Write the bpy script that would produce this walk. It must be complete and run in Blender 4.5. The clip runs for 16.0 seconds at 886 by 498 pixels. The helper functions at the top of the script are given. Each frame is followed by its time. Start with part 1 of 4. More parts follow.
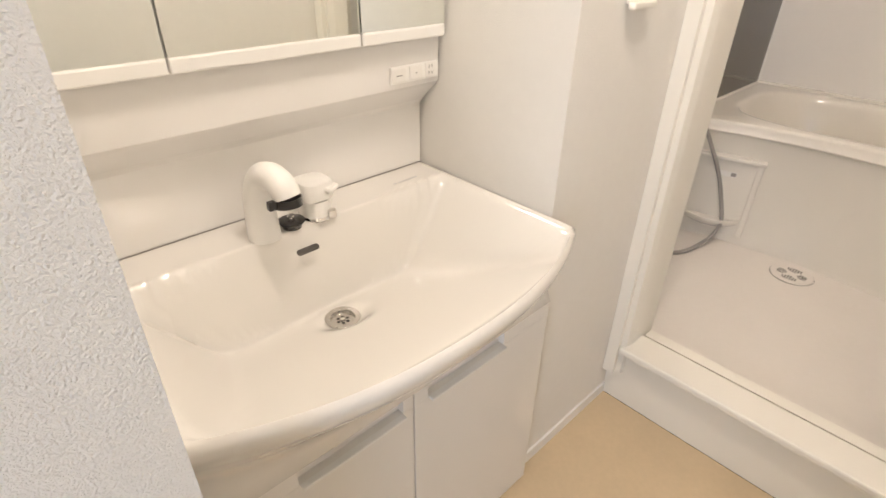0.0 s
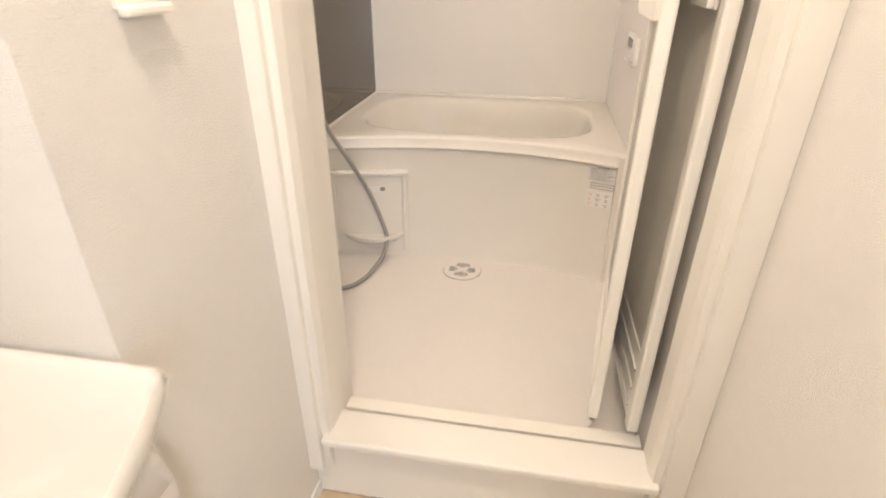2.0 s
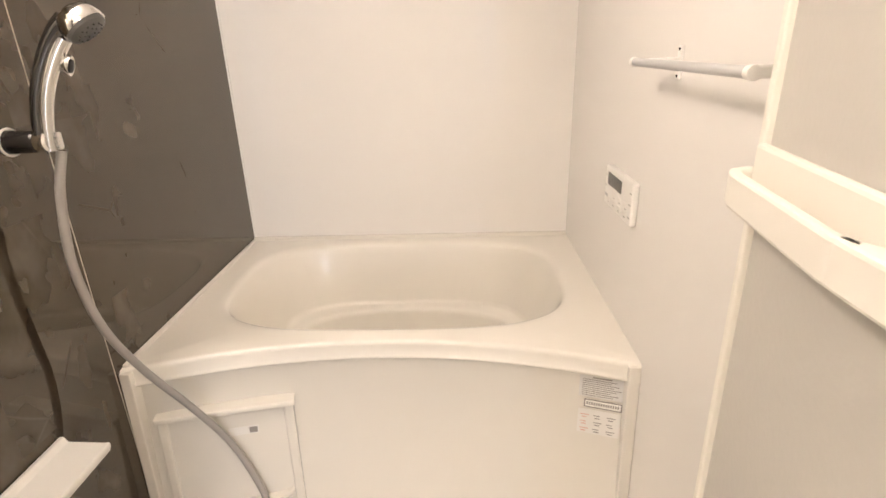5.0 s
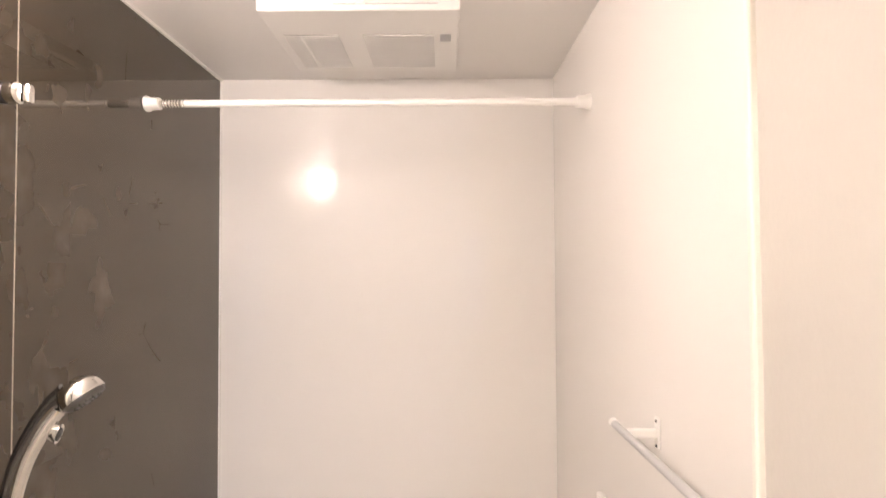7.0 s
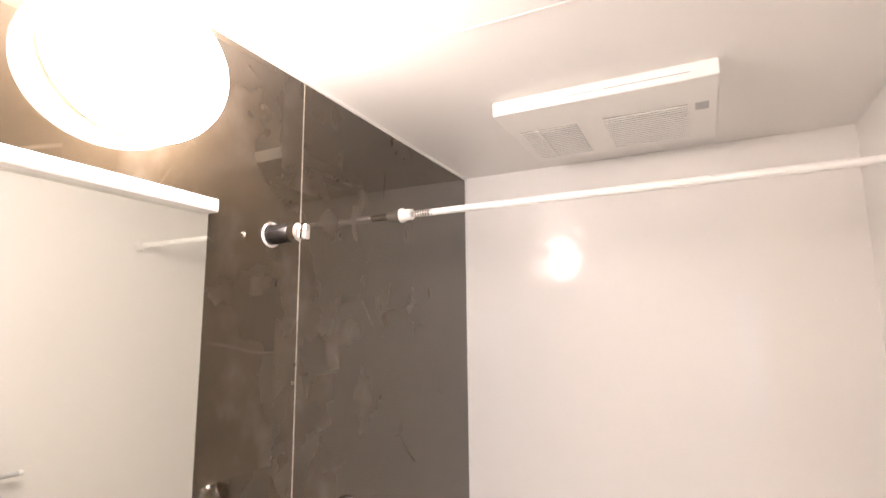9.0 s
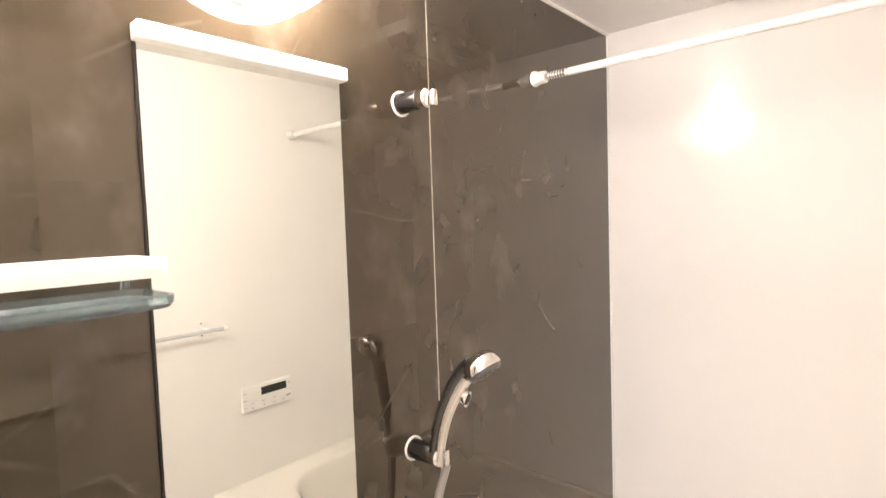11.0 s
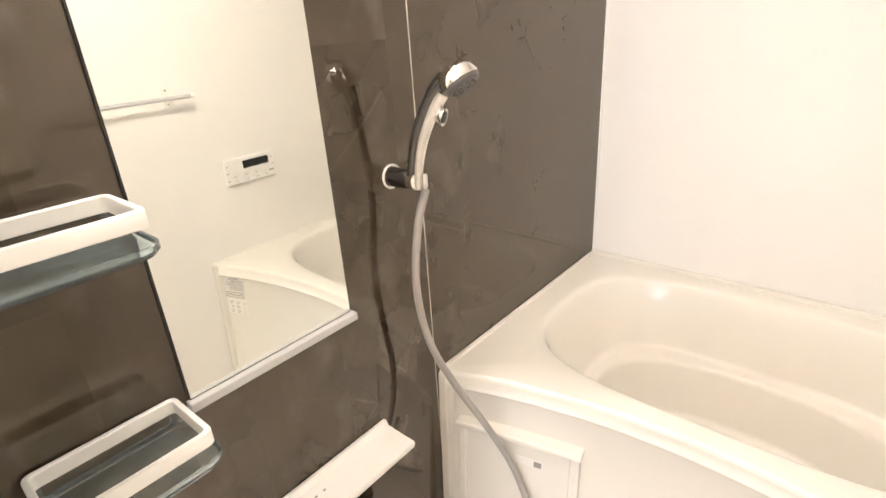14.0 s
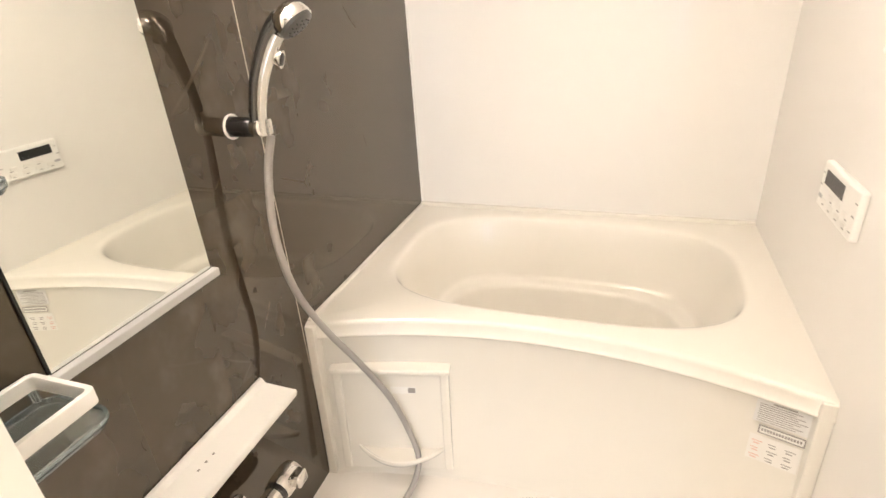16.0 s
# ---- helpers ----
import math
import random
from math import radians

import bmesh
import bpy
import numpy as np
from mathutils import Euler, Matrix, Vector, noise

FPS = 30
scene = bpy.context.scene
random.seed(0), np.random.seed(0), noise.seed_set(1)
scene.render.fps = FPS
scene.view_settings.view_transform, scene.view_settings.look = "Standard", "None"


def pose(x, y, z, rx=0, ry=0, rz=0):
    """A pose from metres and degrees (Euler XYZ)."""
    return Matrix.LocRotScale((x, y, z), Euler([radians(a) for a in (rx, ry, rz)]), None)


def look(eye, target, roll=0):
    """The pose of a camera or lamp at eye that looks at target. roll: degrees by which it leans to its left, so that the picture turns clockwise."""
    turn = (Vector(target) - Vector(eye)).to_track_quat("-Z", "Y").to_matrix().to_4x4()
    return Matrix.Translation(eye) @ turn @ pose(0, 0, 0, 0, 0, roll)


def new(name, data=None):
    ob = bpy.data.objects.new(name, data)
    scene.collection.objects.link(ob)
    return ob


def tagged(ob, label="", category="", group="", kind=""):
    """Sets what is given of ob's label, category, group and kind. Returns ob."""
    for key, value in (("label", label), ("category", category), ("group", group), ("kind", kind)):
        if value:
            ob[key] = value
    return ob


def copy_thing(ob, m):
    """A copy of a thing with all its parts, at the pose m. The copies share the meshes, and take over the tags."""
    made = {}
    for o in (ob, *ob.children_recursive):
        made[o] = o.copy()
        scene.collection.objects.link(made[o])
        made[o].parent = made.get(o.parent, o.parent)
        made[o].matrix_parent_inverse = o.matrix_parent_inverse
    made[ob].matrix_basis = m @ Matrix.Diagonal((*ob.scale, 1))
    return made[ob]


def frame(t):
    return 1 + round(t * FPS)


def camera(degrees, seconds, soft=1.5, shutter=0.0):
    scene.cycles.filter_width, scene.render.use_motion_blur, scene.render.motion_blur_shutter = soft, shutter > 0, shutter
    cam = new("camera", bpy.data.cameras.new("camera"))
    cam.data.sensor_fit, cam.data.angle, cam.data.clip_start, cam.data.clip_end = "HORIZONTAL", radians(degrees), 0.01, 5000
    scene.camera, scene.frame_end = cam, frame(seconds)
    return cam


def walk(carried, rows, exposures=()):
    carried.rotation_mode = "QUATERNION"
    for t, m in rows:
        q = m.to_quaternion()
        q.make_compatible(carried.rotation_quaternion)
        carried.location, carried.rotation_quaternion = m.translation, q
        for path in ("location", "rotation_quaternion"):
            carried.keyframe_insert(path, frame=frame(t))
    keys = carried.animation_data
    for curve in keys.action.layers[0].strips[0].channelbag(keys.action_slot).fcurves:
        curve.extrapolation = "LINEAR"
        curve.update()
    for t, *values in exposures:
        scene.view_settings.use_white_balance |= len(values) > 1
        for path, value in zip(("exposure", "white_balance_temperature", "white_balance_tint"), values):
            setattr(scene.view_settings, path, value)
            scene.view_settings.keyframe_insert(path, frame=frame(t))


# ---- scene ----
cam = camera(80.0, 16.0, shutter=0.25)
PATH = [
    (0, (-1.604, -0.316, 1.179), (-0.411, 0.912, 0.146), 1.1),
    (0.5, (-1.599, -0.327, 1.161), (-0.291, 0.75, 0.097), 0.6),
    (1, (-1.544, -0.296, 1.131), (-0.081, 0.549, 0.062), 0.1),
    (1.5, (-1.421, -0.256, 1.11), (0.194, 0.307, 0.074), -0.1),
    (2, (-1.208, -0.262, 1.113), (0.529, 0.042, 0.17), 0.3),
    (2.5, (-0.941, -0.218, 1.111), (0.855, -0.031, 0.251), -1.1),
    (3, (-0.676, -0.196, 1.141), (1.136, -0.023, 0.312), -2.2),
    (5.5, (-0.309, -0.197, 1.219), (1.59, -0.214, 0.59), -1.0),
    (6, (-0.303, -0.204, 1.274), (1.656, -0.225, 0.873), -0.5),
    (6.5, (-0.301, -0.203, 1.389), (1.692, -0.227, 1.221), -0.1),
    (7, (-0.292, -0.199, 1.476), (1.707, -0.2, 1.53), -0.3),
    (7.5, (-0.273, -0.196, 1.543), (1.713, -0.094, 1.752), -0.2),
    (8, (-0.263, -0.179, 1.561), (1.692, 0.13, 1.85), -0.1),
    (8.5, (-0.229, -0.19, 1.579), (1.658, 0.399, 1.884), -0.3),
    (9, (-0.187, -0.177, 1.582), (1.59, 0.692, 1.879), -0.5),
    (11.5, (-0.153, -0.174, 1.505), (1.302, 1.18, 1.284), -2.1),
    (12, (-0.147, -0.182, 1.467), (1.281, 1.176, 1.125), -2.5),
    (12.5, (-0.138, -0.173, 1.45), (1.259, 1.174, 0.968), -2.9),
    (13, (-0.13, -0.179, 1.418), (1.241, 1.152, 0.827), -3.4),
    (13.5, (-0.124, -0.176, 1.387), (1.236, 1.107, 0.679), -3.6),
    (14, (-0.121, -0.174, 1.351), (1.251, 1.041, 0.551), -3.8),
    (14.5, (-0.134, -0.176, 1.319), (1.298, 0.937, 0.477), -3.5),
    (15, (-0.154, -0.175, 1.306), (1.372, 0.799, 0.457), -3.3),
    (15.5, (-0.202, -0.172, 1.298), (1.419, 0.625, 0.44), -3.5),
    (16, (-0.272, -0.16, 1.277), (1.42, 0.458, 0.407), -3.9),
]
walk(cam, [(t, look(eye, target, roll)) for t, eye, target, roll in PATH], [(0.0, 0.80, 6360, 13.0), (2.0, 1.08, 6500, 14.0), (3.0, 1.27, 6700, 13.5), (5.5, 1.33, 6350, 15), (6.5, 1.30, 6270, 18), (7.5, 1.20, 6320, 20), (9.0, 1.28, 6080, 18.5), (11.5, 1.63, 6160, 14.5), (14.0, 1.75, 6130, 12), (16.0, 1.68, 6300, 11)])

# ---- world and lamps ----
world = bpy.data.worlds.new("world")
scene.world = world
world.use_nodes = True
sky = world.node_tree.nodes.new("ShaderNodeTexSky")
sky.sky_type, sky.sun_disc, sky.sun_elevation, sky.sun_rotation = "NISHITA", False, radians(35), radians(200)
world.node_tree.links.new(sky.outputs[0], world.node_tree.nodes["Background"].inputs[0])
world.node_tree.nodes["Background"].inputs[1].default_value = 0.08

BULB = 28.0        # glow of the bathroom globe
CEILING_LAMP = 7.6  # watts of the washroom ceiling lamp
DAYLIGHT = 12.5     # watts of the added lamp for bluish daylight from the hall


def area_lamp(name, m, watts, w, h, colour):
    data = bpy.data.lights.new(name, "AREA")
    data.shape, data.size, data.size_y, data.energy, data.color = "RECTANGLE", w, h, watts, colour
    ob = new(name, data)
    ob.matrix_basis = m
    return ob


area_lamp("washroom_lamp_light", pose(-1.1, -0.12, 2.235, 0, 0, 0), CEILING_LAMP, 0.26, 0.26, (1.0, 0.87, 0.72))
# added area lamp in the unseen hall gives its daylight; no window is built
area_lamp("hall_daylight", look((-3.3, -0.95, 0.95), (-1.0, 0.1, 0.6)), DAYLIGHT, 0.8, 1.9, (0.72, 0.83, 1.0))


# ---- materials ----
def material(name, colour, rough=0.4, metal=0.0, coat=0.0, vary=0.04, scale=3.0, bump=0.0, bump_scale=200.0, rough_vary=0.02, ior=1.5, coat_rough=0.06):
    """Principled surface whose colour wavers at two scales, with fine relief."""
    mat = bpy.data.materials.new(name)
    mat.use_nodes = True
    nt = mat.node_tree
    b = nt.nodes["Principled BSDF"]
    coord = nt.nodes.new("ShaderNodeTexCoord")
    big, small = nt.nodes.new("ShaderNodeTexNoise"), nt.nodes.new("ShaderNodeTexNoise")
    big.inputs["Scale"].default_value, small.inputs["Scale"].default_value = scale, scale * 14
    mix = nt.nodes.new("ShaderNodeMix")
    mix.data_type = "FLOAT"
    mix.inputs[0].default_value = 0.35
    for n in (big, small):
        nt.links.new(coord.outputs["Object"], n.inputs["Vector"])
    nt.links.new(big.outputs[0], mix.inputs[2])
    nt.links.new(small.outputs[0], mix.inputs[3])
    if vary > 0.015:
        ramp = nt.nodes.new("ShaderNodeValToRGB")
        lo, hi = ramp.color_ramp.elements
        lo.position, hi.position = 0.3, 0.7
        lo.color = (*[c * (1 - vary) for c in colour], 1)
        hi.color = (*[min(c * (1 + vary), 1) for c in colour], 1)
        nt.links.new(mix.outputs[0], ramp.inputs[0])
        nt.links.new(ramp.outputs[0], b.inputs["Base Color"])
    else:
        b.inputs["Base Color"].default_value = (*colour, 1)
    rr = nt.nodes.new("ShaderNodeMapRange")
    rr.inputs["To Min"].default_value, rr.inputs["To Max"].default_value = max(rough - rough_vary, 0.02), rough + rough_vary
    nt.links.new(mix.outputs[0], rr.inputs[0])
    nt.links.new(rr.outputs[0], b.inputs["Roughness"])
    b.inputs["Metallic"].default_value, b.inputs["Coat Weight"].default_value, b.inputs["Coat Roughness"].default_value = metal, coat, coat_rough
    b.inputs["IOR"].default_value = ior
    if bump:
        n, bp = nt.nodes.new("ShaderNodeTexNoise"), nt.nodes.new("ShaderNodeBump")
        n.inputs["Scale"].default_value, n.inputs["Detail"].default_value = bump_scale, 3
        bp.inputs["Strength"].default_value, bp.inputs["Distance"].default_value = bump, 0.002
        nt.links.new(coord.outputs["Object"], n.inputs["Vector"])
        nt.links.new(n.outputs[0], bp.inputs["Height"])
        nt.links.new(bp.outputs[0], b.inputs["Normal"])
    return mat


def glass_material(name, colour, rough=0.02):
    mat = bpy.data.materials.new(name)
    mat.use_nodes = True
    b = mat.node_tree.nodes["Principled BSDF"]
    b.inputs["Base Color"].default_value = (*colour, 1)
    b.inputs["Transmission Weight"].default_value, b.inputs["Roughness"].default_value, b.inputs["IOR"].default_value = 1.0, rough, 1.45
    return mat


def marble_material(name):
    """Dark brown-grey stone print in upright blocks, with pale clouds and thin veins, under gloss."""
    mat = bpy.data.materials.new(name)
    mat.use_nodes = True
    nt = mat.node_tree
    L, N = nt.links, nt.nodes
    b = N["Principled BSDF"]
    coord = N.new("ShaderNodeTexCoord")
    split = N.new("ShaderNodeSeparateXYZ")
    L.new(coord.outputs["Object"], split.inputs[0])

    def math_node(op, a, bb=None):
        n = N.new("ShaderNodeMath")
        n.operation = op
        for k, v in enumerate((a, bb)):
            if isinstance(v, (int, float)):
                n.inputs[k].default_value = v
            elif v is not None:
                L.new(v, n.inputs[k])
        return n.outputs[0]

    col = math_node("FLOOR", math_node("DIVIDE", split.outputs[0], 0.21))
    off = math_node("MULTIPLY", math_node("FRACT", math_node("MULTIPLY", col, 0.377)), 0.9)
    row = math_node("FLOOR", math_node("DIVIDE", math_node("ADD", split.outputs[2], off), 0.40))
    cell = N.new("ShaderNodeCombineXYZ")
    L.new(col, cell.inputs[0])
    L.new(row, cell.inputs[2])
    white = N.new("ShaderNodeTexWhiteNoise")
    L.new(cell.outputs[0], white.inputs["Vector"])
    shift = N.new("ShaderNodeVectorMath")
    shift.operation = "MULTIPLY_ADD"
    L.new(white.outputs["Color"], shift.inputs[0])
    shift.inputs[1].default_value = (9, 9, 9)
    L.new(coord.outputs["Object"], shift.inputs[2])
    cloud = N.new("ShaderNodeTexNoise")
    cloud.inputs["Scale"].default_value, cloud.inputs["Detail"].default_value, cloud.inputs["Distortion"].default_value = 5.0, 4, 0.0
    L.new(shift.outputs[0], cloud.inputs["Vector"])
    ramp = N.new("ShaderNodeValToRGB")
    ramp.color_ramp.elements[0].position, ramp.color_ramp.elements[1].position = 0.3, 0.8
    ramp.color_ramp.elements[0].color = (*MARBLE_DARK, 1)
    ramp.color_ramp.elements[1].color = (*MARBLE_PALE, 1)
    L.new(cloud.outputs[0], ramp.inputs[0])
    bend = N.new("ShaderNodeTexNoise")
    bend.inputs["Scale"].default_value, bend.inputs["Detail"].default_value = 3.0, 1
    L.new(shift.outputs[0], bend.inputs["Vector"])
    bent = N.new("ShaderNodeVectorMath")
    bent.operation = "MULTIPLY_ADD"
    L.new(bend.outputs["Color"], bent.inputs[0])
    bent.inputs[1].default_value = (0.09, 0.09, 0.09)
    L.new(shift.outputs[0], bent.inputs[2])
    crack = N.new("ShaderNodeTexVoronoi")
    crack.feature = "DISTANCE_TO_EDGE"
    crack.inputs["Scale"].default_value = 2.6
    L.new(bent.outputs[0], crack.inputs["Vector"])
    vr = N.new("ShaderNodeMapRange")
    vr.interpolation_type = "SMOOTHSTEP"
    for k, v in zip(("From Min", "From Max", "To Min", "To Max"), (0.0, 0.011, 1.0, 0.0)):
        vr.inputs[k].default_value = v
    L.new(crack.outputs["Distance"], vr.inputs[0])
    brk = N.new("ShaderNodeTexNoise")
    brk.inputs["Scale"].default_value = 6
    L.new(shift.outputs[0], brk.inputs["Vector"])
    brk_r = N.new("ShaderNodeValToRGB")
    brk_r.color_ramp.elements[0].position, brk_r.color_ramp.elements[1].position = 0.48, 0.68
    L.new(brk.outputs[0], brk_r.inputs[0])
    amount = math_node("MULTIPLY", math_node("MULTIPLY", vr.outputs[0], brk_r.outputs[0]), 0.07)
    mix = N.new("ShaderNodeMix")
    mix.data_type = "RGBA"
    L.new(amount, mix.inputs[0])
    L.new(ramp.outputs[0], mix.inputs[6])
    mix.inputs[7].default_value = (0.46, 0.39, 0.32, 1)
    wisp = N.new("ShaderNodeTexNoise")
    wisp.inputs["Scale"].default_value, wisp.inputs["Detail"].default_value, wisp.inputs["Roughness"].default_value = 9, 3, 0.5
    streak = N.new("ShaderNodeMapping")
    streak.inputs["Rotation"].default_value, streak.inputs["Scale"].default_value = (0, 0.7, 0), (1.25, 1.0, 0.9)
    L.new(shift.outputs[0], streak.inputs["Vector"])
    L.new(streak.outputs[0], wisp.inputs["Vector"])
    wisp_r = N.new("ShaderNodeMapRange")
    wisp_r.interpolation_type = "SMOOTHSTEP"
    for k, v in zip(("From Min", "From Max", "To Min", "To Max"), (0.48, 0.95, 0.0, 0.36)):
        wisp_r.inputs[k].default_value = v
    L.new(wisp.outputs[0], wisp_r.inputs[0])
    haze = N.new("ShaderNodeMix")
    haze.data_type = "RGBA"
    L.new(wisp_r.outputs[0], haze.inputs[0])
    L.new(mix.outputs[2], haze.inputs[6])
    haze.inputs[7].default_value = (0.21, 0.18, 0.145, 1)
    tone = math_node("ADD", math_node("MULTIPLY", white.outputs["Value"], 0.10), 0.95)
    mul = N.new("ShaderNodeMix")
    mul.data_type, mul.blend_type = "RGBA", "MULTIPLY"
    mul.inputs[0].default_value = 1
    L.new(haze.outputs[2], mul.inputs[6])
    L.new(tone, mul.inputs[7])
    L.new(mul.outputs[2], b.inputs["Base Color"])
    b.inputs["Roughness"].default_value, b.inputs["IOR"].default_value = 0.010, 1.79
    b.inputs["Specular Tint"].default_value = (1.0, 0.91, 0.78, 1)
    return mat


MARBLE_DARK, MARBLE_PALE = (0.035, 0.0255, 0.0155), (0.057, 0.0430, 0.028)
WALLPAPER = material("wallpaper", (0.87, 0.84, 0.785), 0.75, bump=1.4, bump_scale=480, vary=0.02)
BATH_PANEL = material("bath_panel", (0.86, 0.837, 0.802), 0.10, vary=0.012, scale=1.5, rough_vary=0.01, ior=1.33)
BATH_CEILING = material("bath_ceiling_panel", (0.83, 0.81, 0.78), 0.37, vary=0.012)
MARBLE = marble_material("dark_marble_print")
TUB = material("tub_resin", (0.80, 0.767, 0.698), 0.34, vary=0.012, scale=1.5, coat=0.8, coat_rough=0.03)
TUB_FLOOR = material("bath_floor_resin", (0.80, 0.76, 0.71), 0.38, vary=0.02, bump=0.15, bump_scale=260)
CERAMIC = material("sink_resin", (0.77, 0.745, 0.70), 0.2, vary=0.008, scale=1.2, coat=1.0, coat_rough=0.015)
CABINET = material("cabinet_laminate", (0.82, 0.79, 0.74), 0.36, vary=0.012, scale=1.5)
SPLASH = material("splash_panel", (0.83, 0.81, 0.78), 0.25, vary=0.01, scale=1.5, coat=0.7, coat_rough=0.02)
FRAME = material("frame_resin", (0.85, 0.82, 0.745), 0.37, vary=0.015)
VINYL = material("floor_vinyl", (0.62, 0.49, 0.32), 0.42, vary=0.06, scale=5, bump=0.15, bump_scale=150)
WHITE = material("white_plastic", (0.85, 0.835, 0.80), 0.34, vary=0.01)
SHADE_GREY = material("slot_shade_grey", (0.22, 0.20, 0.18), 0.5, vary=0.03)
GREY = material("grey_plastic", (0.42, 0.42, 0.43), 0.36, vary=0.02)
DARK = material("dark_plastic", (0.02, 0.018, 0.017), 0.2, vary=0.1)
BLACKISH = material("dark_gap", (0.03, 0.028, 0.025), 0.6, vary=0.1)
CHROME = material("chrome", (0.78, 0.76, 0.73), 0.06, metal=1.0, vary=0.01, rough_vary=0.02)
STEEL = material("brushed_steel", (0.60, 0.58, 0.55), 0.22, metal=1.0, vary=0.04)
ALU = material("silver_trim", (0.52, 0.52, 0.52), 0.36, metal=0.0, vary=0.02)
BAR_METAL = material("dark_chrome", (0.12, 0.115, 0.11), 0.12, metal=0.9, vary=0.03, rough_vary=0.02)
HOSE = material("hose_vinyl", (0.34, 0.32, 0.30), 0.36, vary=0.03)
MIRROR = material("mirror_silver", (0.88, 0.90, 0.86), 0.005, metal=1.0, vary=0.0, rough_vary=0.0)
PANE = material("door_pane", (0.84, 0.815, 0.77), 0.22, vary=0.015, bump=0.25, bump_scale=120)
nt = PANE.node_tree
through_light, blend = nt.nodes.new("ShaderNodeBsdfTranslucent"), nt.nodes.new("ShaderNodeMixShader")
through_light.inputs[0].default_value, blend.inputs[0].default_value = (0.96, 0.94, 0.90, 1), 0.45
nt.links.new(nt.nodes["Principled BSDF"].outputs[0], blend.inputs[1])
nt.links.new(through_light.outputs[0], blend.inputs[2])
nt.links.new(blend.outputs[0], nt.nodes["Material Output"].inputs[0])
AQUA = glass_material("aqua_clear_resin", (0.86, 0.955, 0.985), 0.06)
milky = AQUA.node_tree.nodes.new("ShaderNodeBsdfDiffuse")
milky.inputs[0].default_value = (0.50, 0.66, 0.72, 1)
milk_mix = AQUA.node_tree.nodes.new("ShaderNodeMixShader")
milk_mix.inputs[0].default_value = 0.05
AQUA.node_tree.links.new(AQUA.node_tree.nodes["Principled BSDF"].outputs[0], milk_mix.inputs[1])
AQUA.node_tree.links.new(milky.outputs[0], milk_mix.inputs[2])
AQUA.node_tree.links.new(milk_mix.outputs[0], AQUA.node_tree.nodes["Material Output"].inputs[0])
JOINT = material("joint_seal", (0.56, 0.51, 0.44), 0.4, vary=0.05)
LCD = material("lcd_glass", (0.02, 0.02, 0.018), 0.15, vary=0.02)
DARK_GREY = material("nozzle_rubber", (0.10, 0.095, 0.085), 0.34, vary=0.05)
PRINT = material("print_ink", (0.30, 0.28, 0.26), 0.5, vary=0.03)
PRINT_RED = material("print_ink_red", (0.72, 0.45, 0.38), 0.5, vary=0.03)
LABEL = material("label_film", (0.72, 0.71, 0.69), 0.36, vary=0.03)
LABEL_WHITE = material("label_paper", (0.82, 0.80, 0.76), 0.4, vary=0.01)
# dark colour painted in for the shade inside drain, overflow and socket openings
HOLLOW = material("drain_shade", (0.10, 0.09, 0.08), 0.5, vary=0.05)
glow = bpy.data.materials.new("lamp_glow")
glow.use_nodes = True
glow.node_tree.nodes["Principled BSDF"].inputs["Emission Color"].default_value = (1.0, 0.86, 0.72, 1)
glow.node_tree.nodes["Principled BSDF"].inputs["Emission Strength"].default_value = BULB
glow_wash = glow.copy()
glow_wash.name = "washroom_lamp_glow"
glow_wash.node_tree.nodes["Principled BSDF"].inputs["Emission Strength"].default_value = 6


# ---- mesh helpers ----
def part(name, bm, mat, parent=None, label="", smooth=True, at=None):
    """Links a bmesh as one object, under a thing if one is given."""
    me = bpy.data.meshes.new(name)
    bmesh.ops.recalc_face_normals(bm, faces=bm.faces)
    areas = [f.calc_area() for f in bm.faces] or [1]
    crisp = max(areas) > 0.12 * sum(areas)  # slabs keep flat faces, round things stay smooth
    bm.to_mesh(me)
    bm.free()
    me.materials.append(mat)
    if smooth:
        me.shade_smooth()
        me.set_sharp_from_angle(angle=radians(18 if crisp else 35))
    ob = new(name, me)
    if at is not None:
        ob.matrix_basis = at
    ob.parent = parent
    return tagged(ob, label=label)


def thing(name, label, category, group="", at=(0, 0, 0)):
    """An empty that carries the parts of one thing. Its parts are built in world metres."""
    ob = new(name)
    ob.empty_display_size = 0.05
    return tagged(ob, label, category, group)


def box(x0, x1, y0, y1, z0, z1, bevel=0.0, segments=2, bm=None):
    own = bmesh.new()
    bmesh.ops.create_cube(own, size=1)
    for v in own.verts:
        v.co = Vector(((x0 + x1) / 2 + v.co.x * (x1 - x0), (y0 + y1) / 2 + v.co.y * (y1 - y0), (z0 + z1) / 2 + v.co.z * (z1 - z0)))
    if bevel:
        bmesh.ops.bevel(own, geom=own.edges[:], offset=bevel, segments=segments, profile=0.5, affect="EDGES")
    return join(bm, own)


def join(bm, own):
    if bm is None:
        return own
    me = bpy.data.meshes.new("joined")
    own.to_mesh(me)
    own.free()
    bm.from_mesh(me)
    bpy.data.meshes.remove(me)
    return bm


def turned(bm, m):
    bmesh.ops.transform(bm, matrix=m, verts=bm.verts)
    return bm


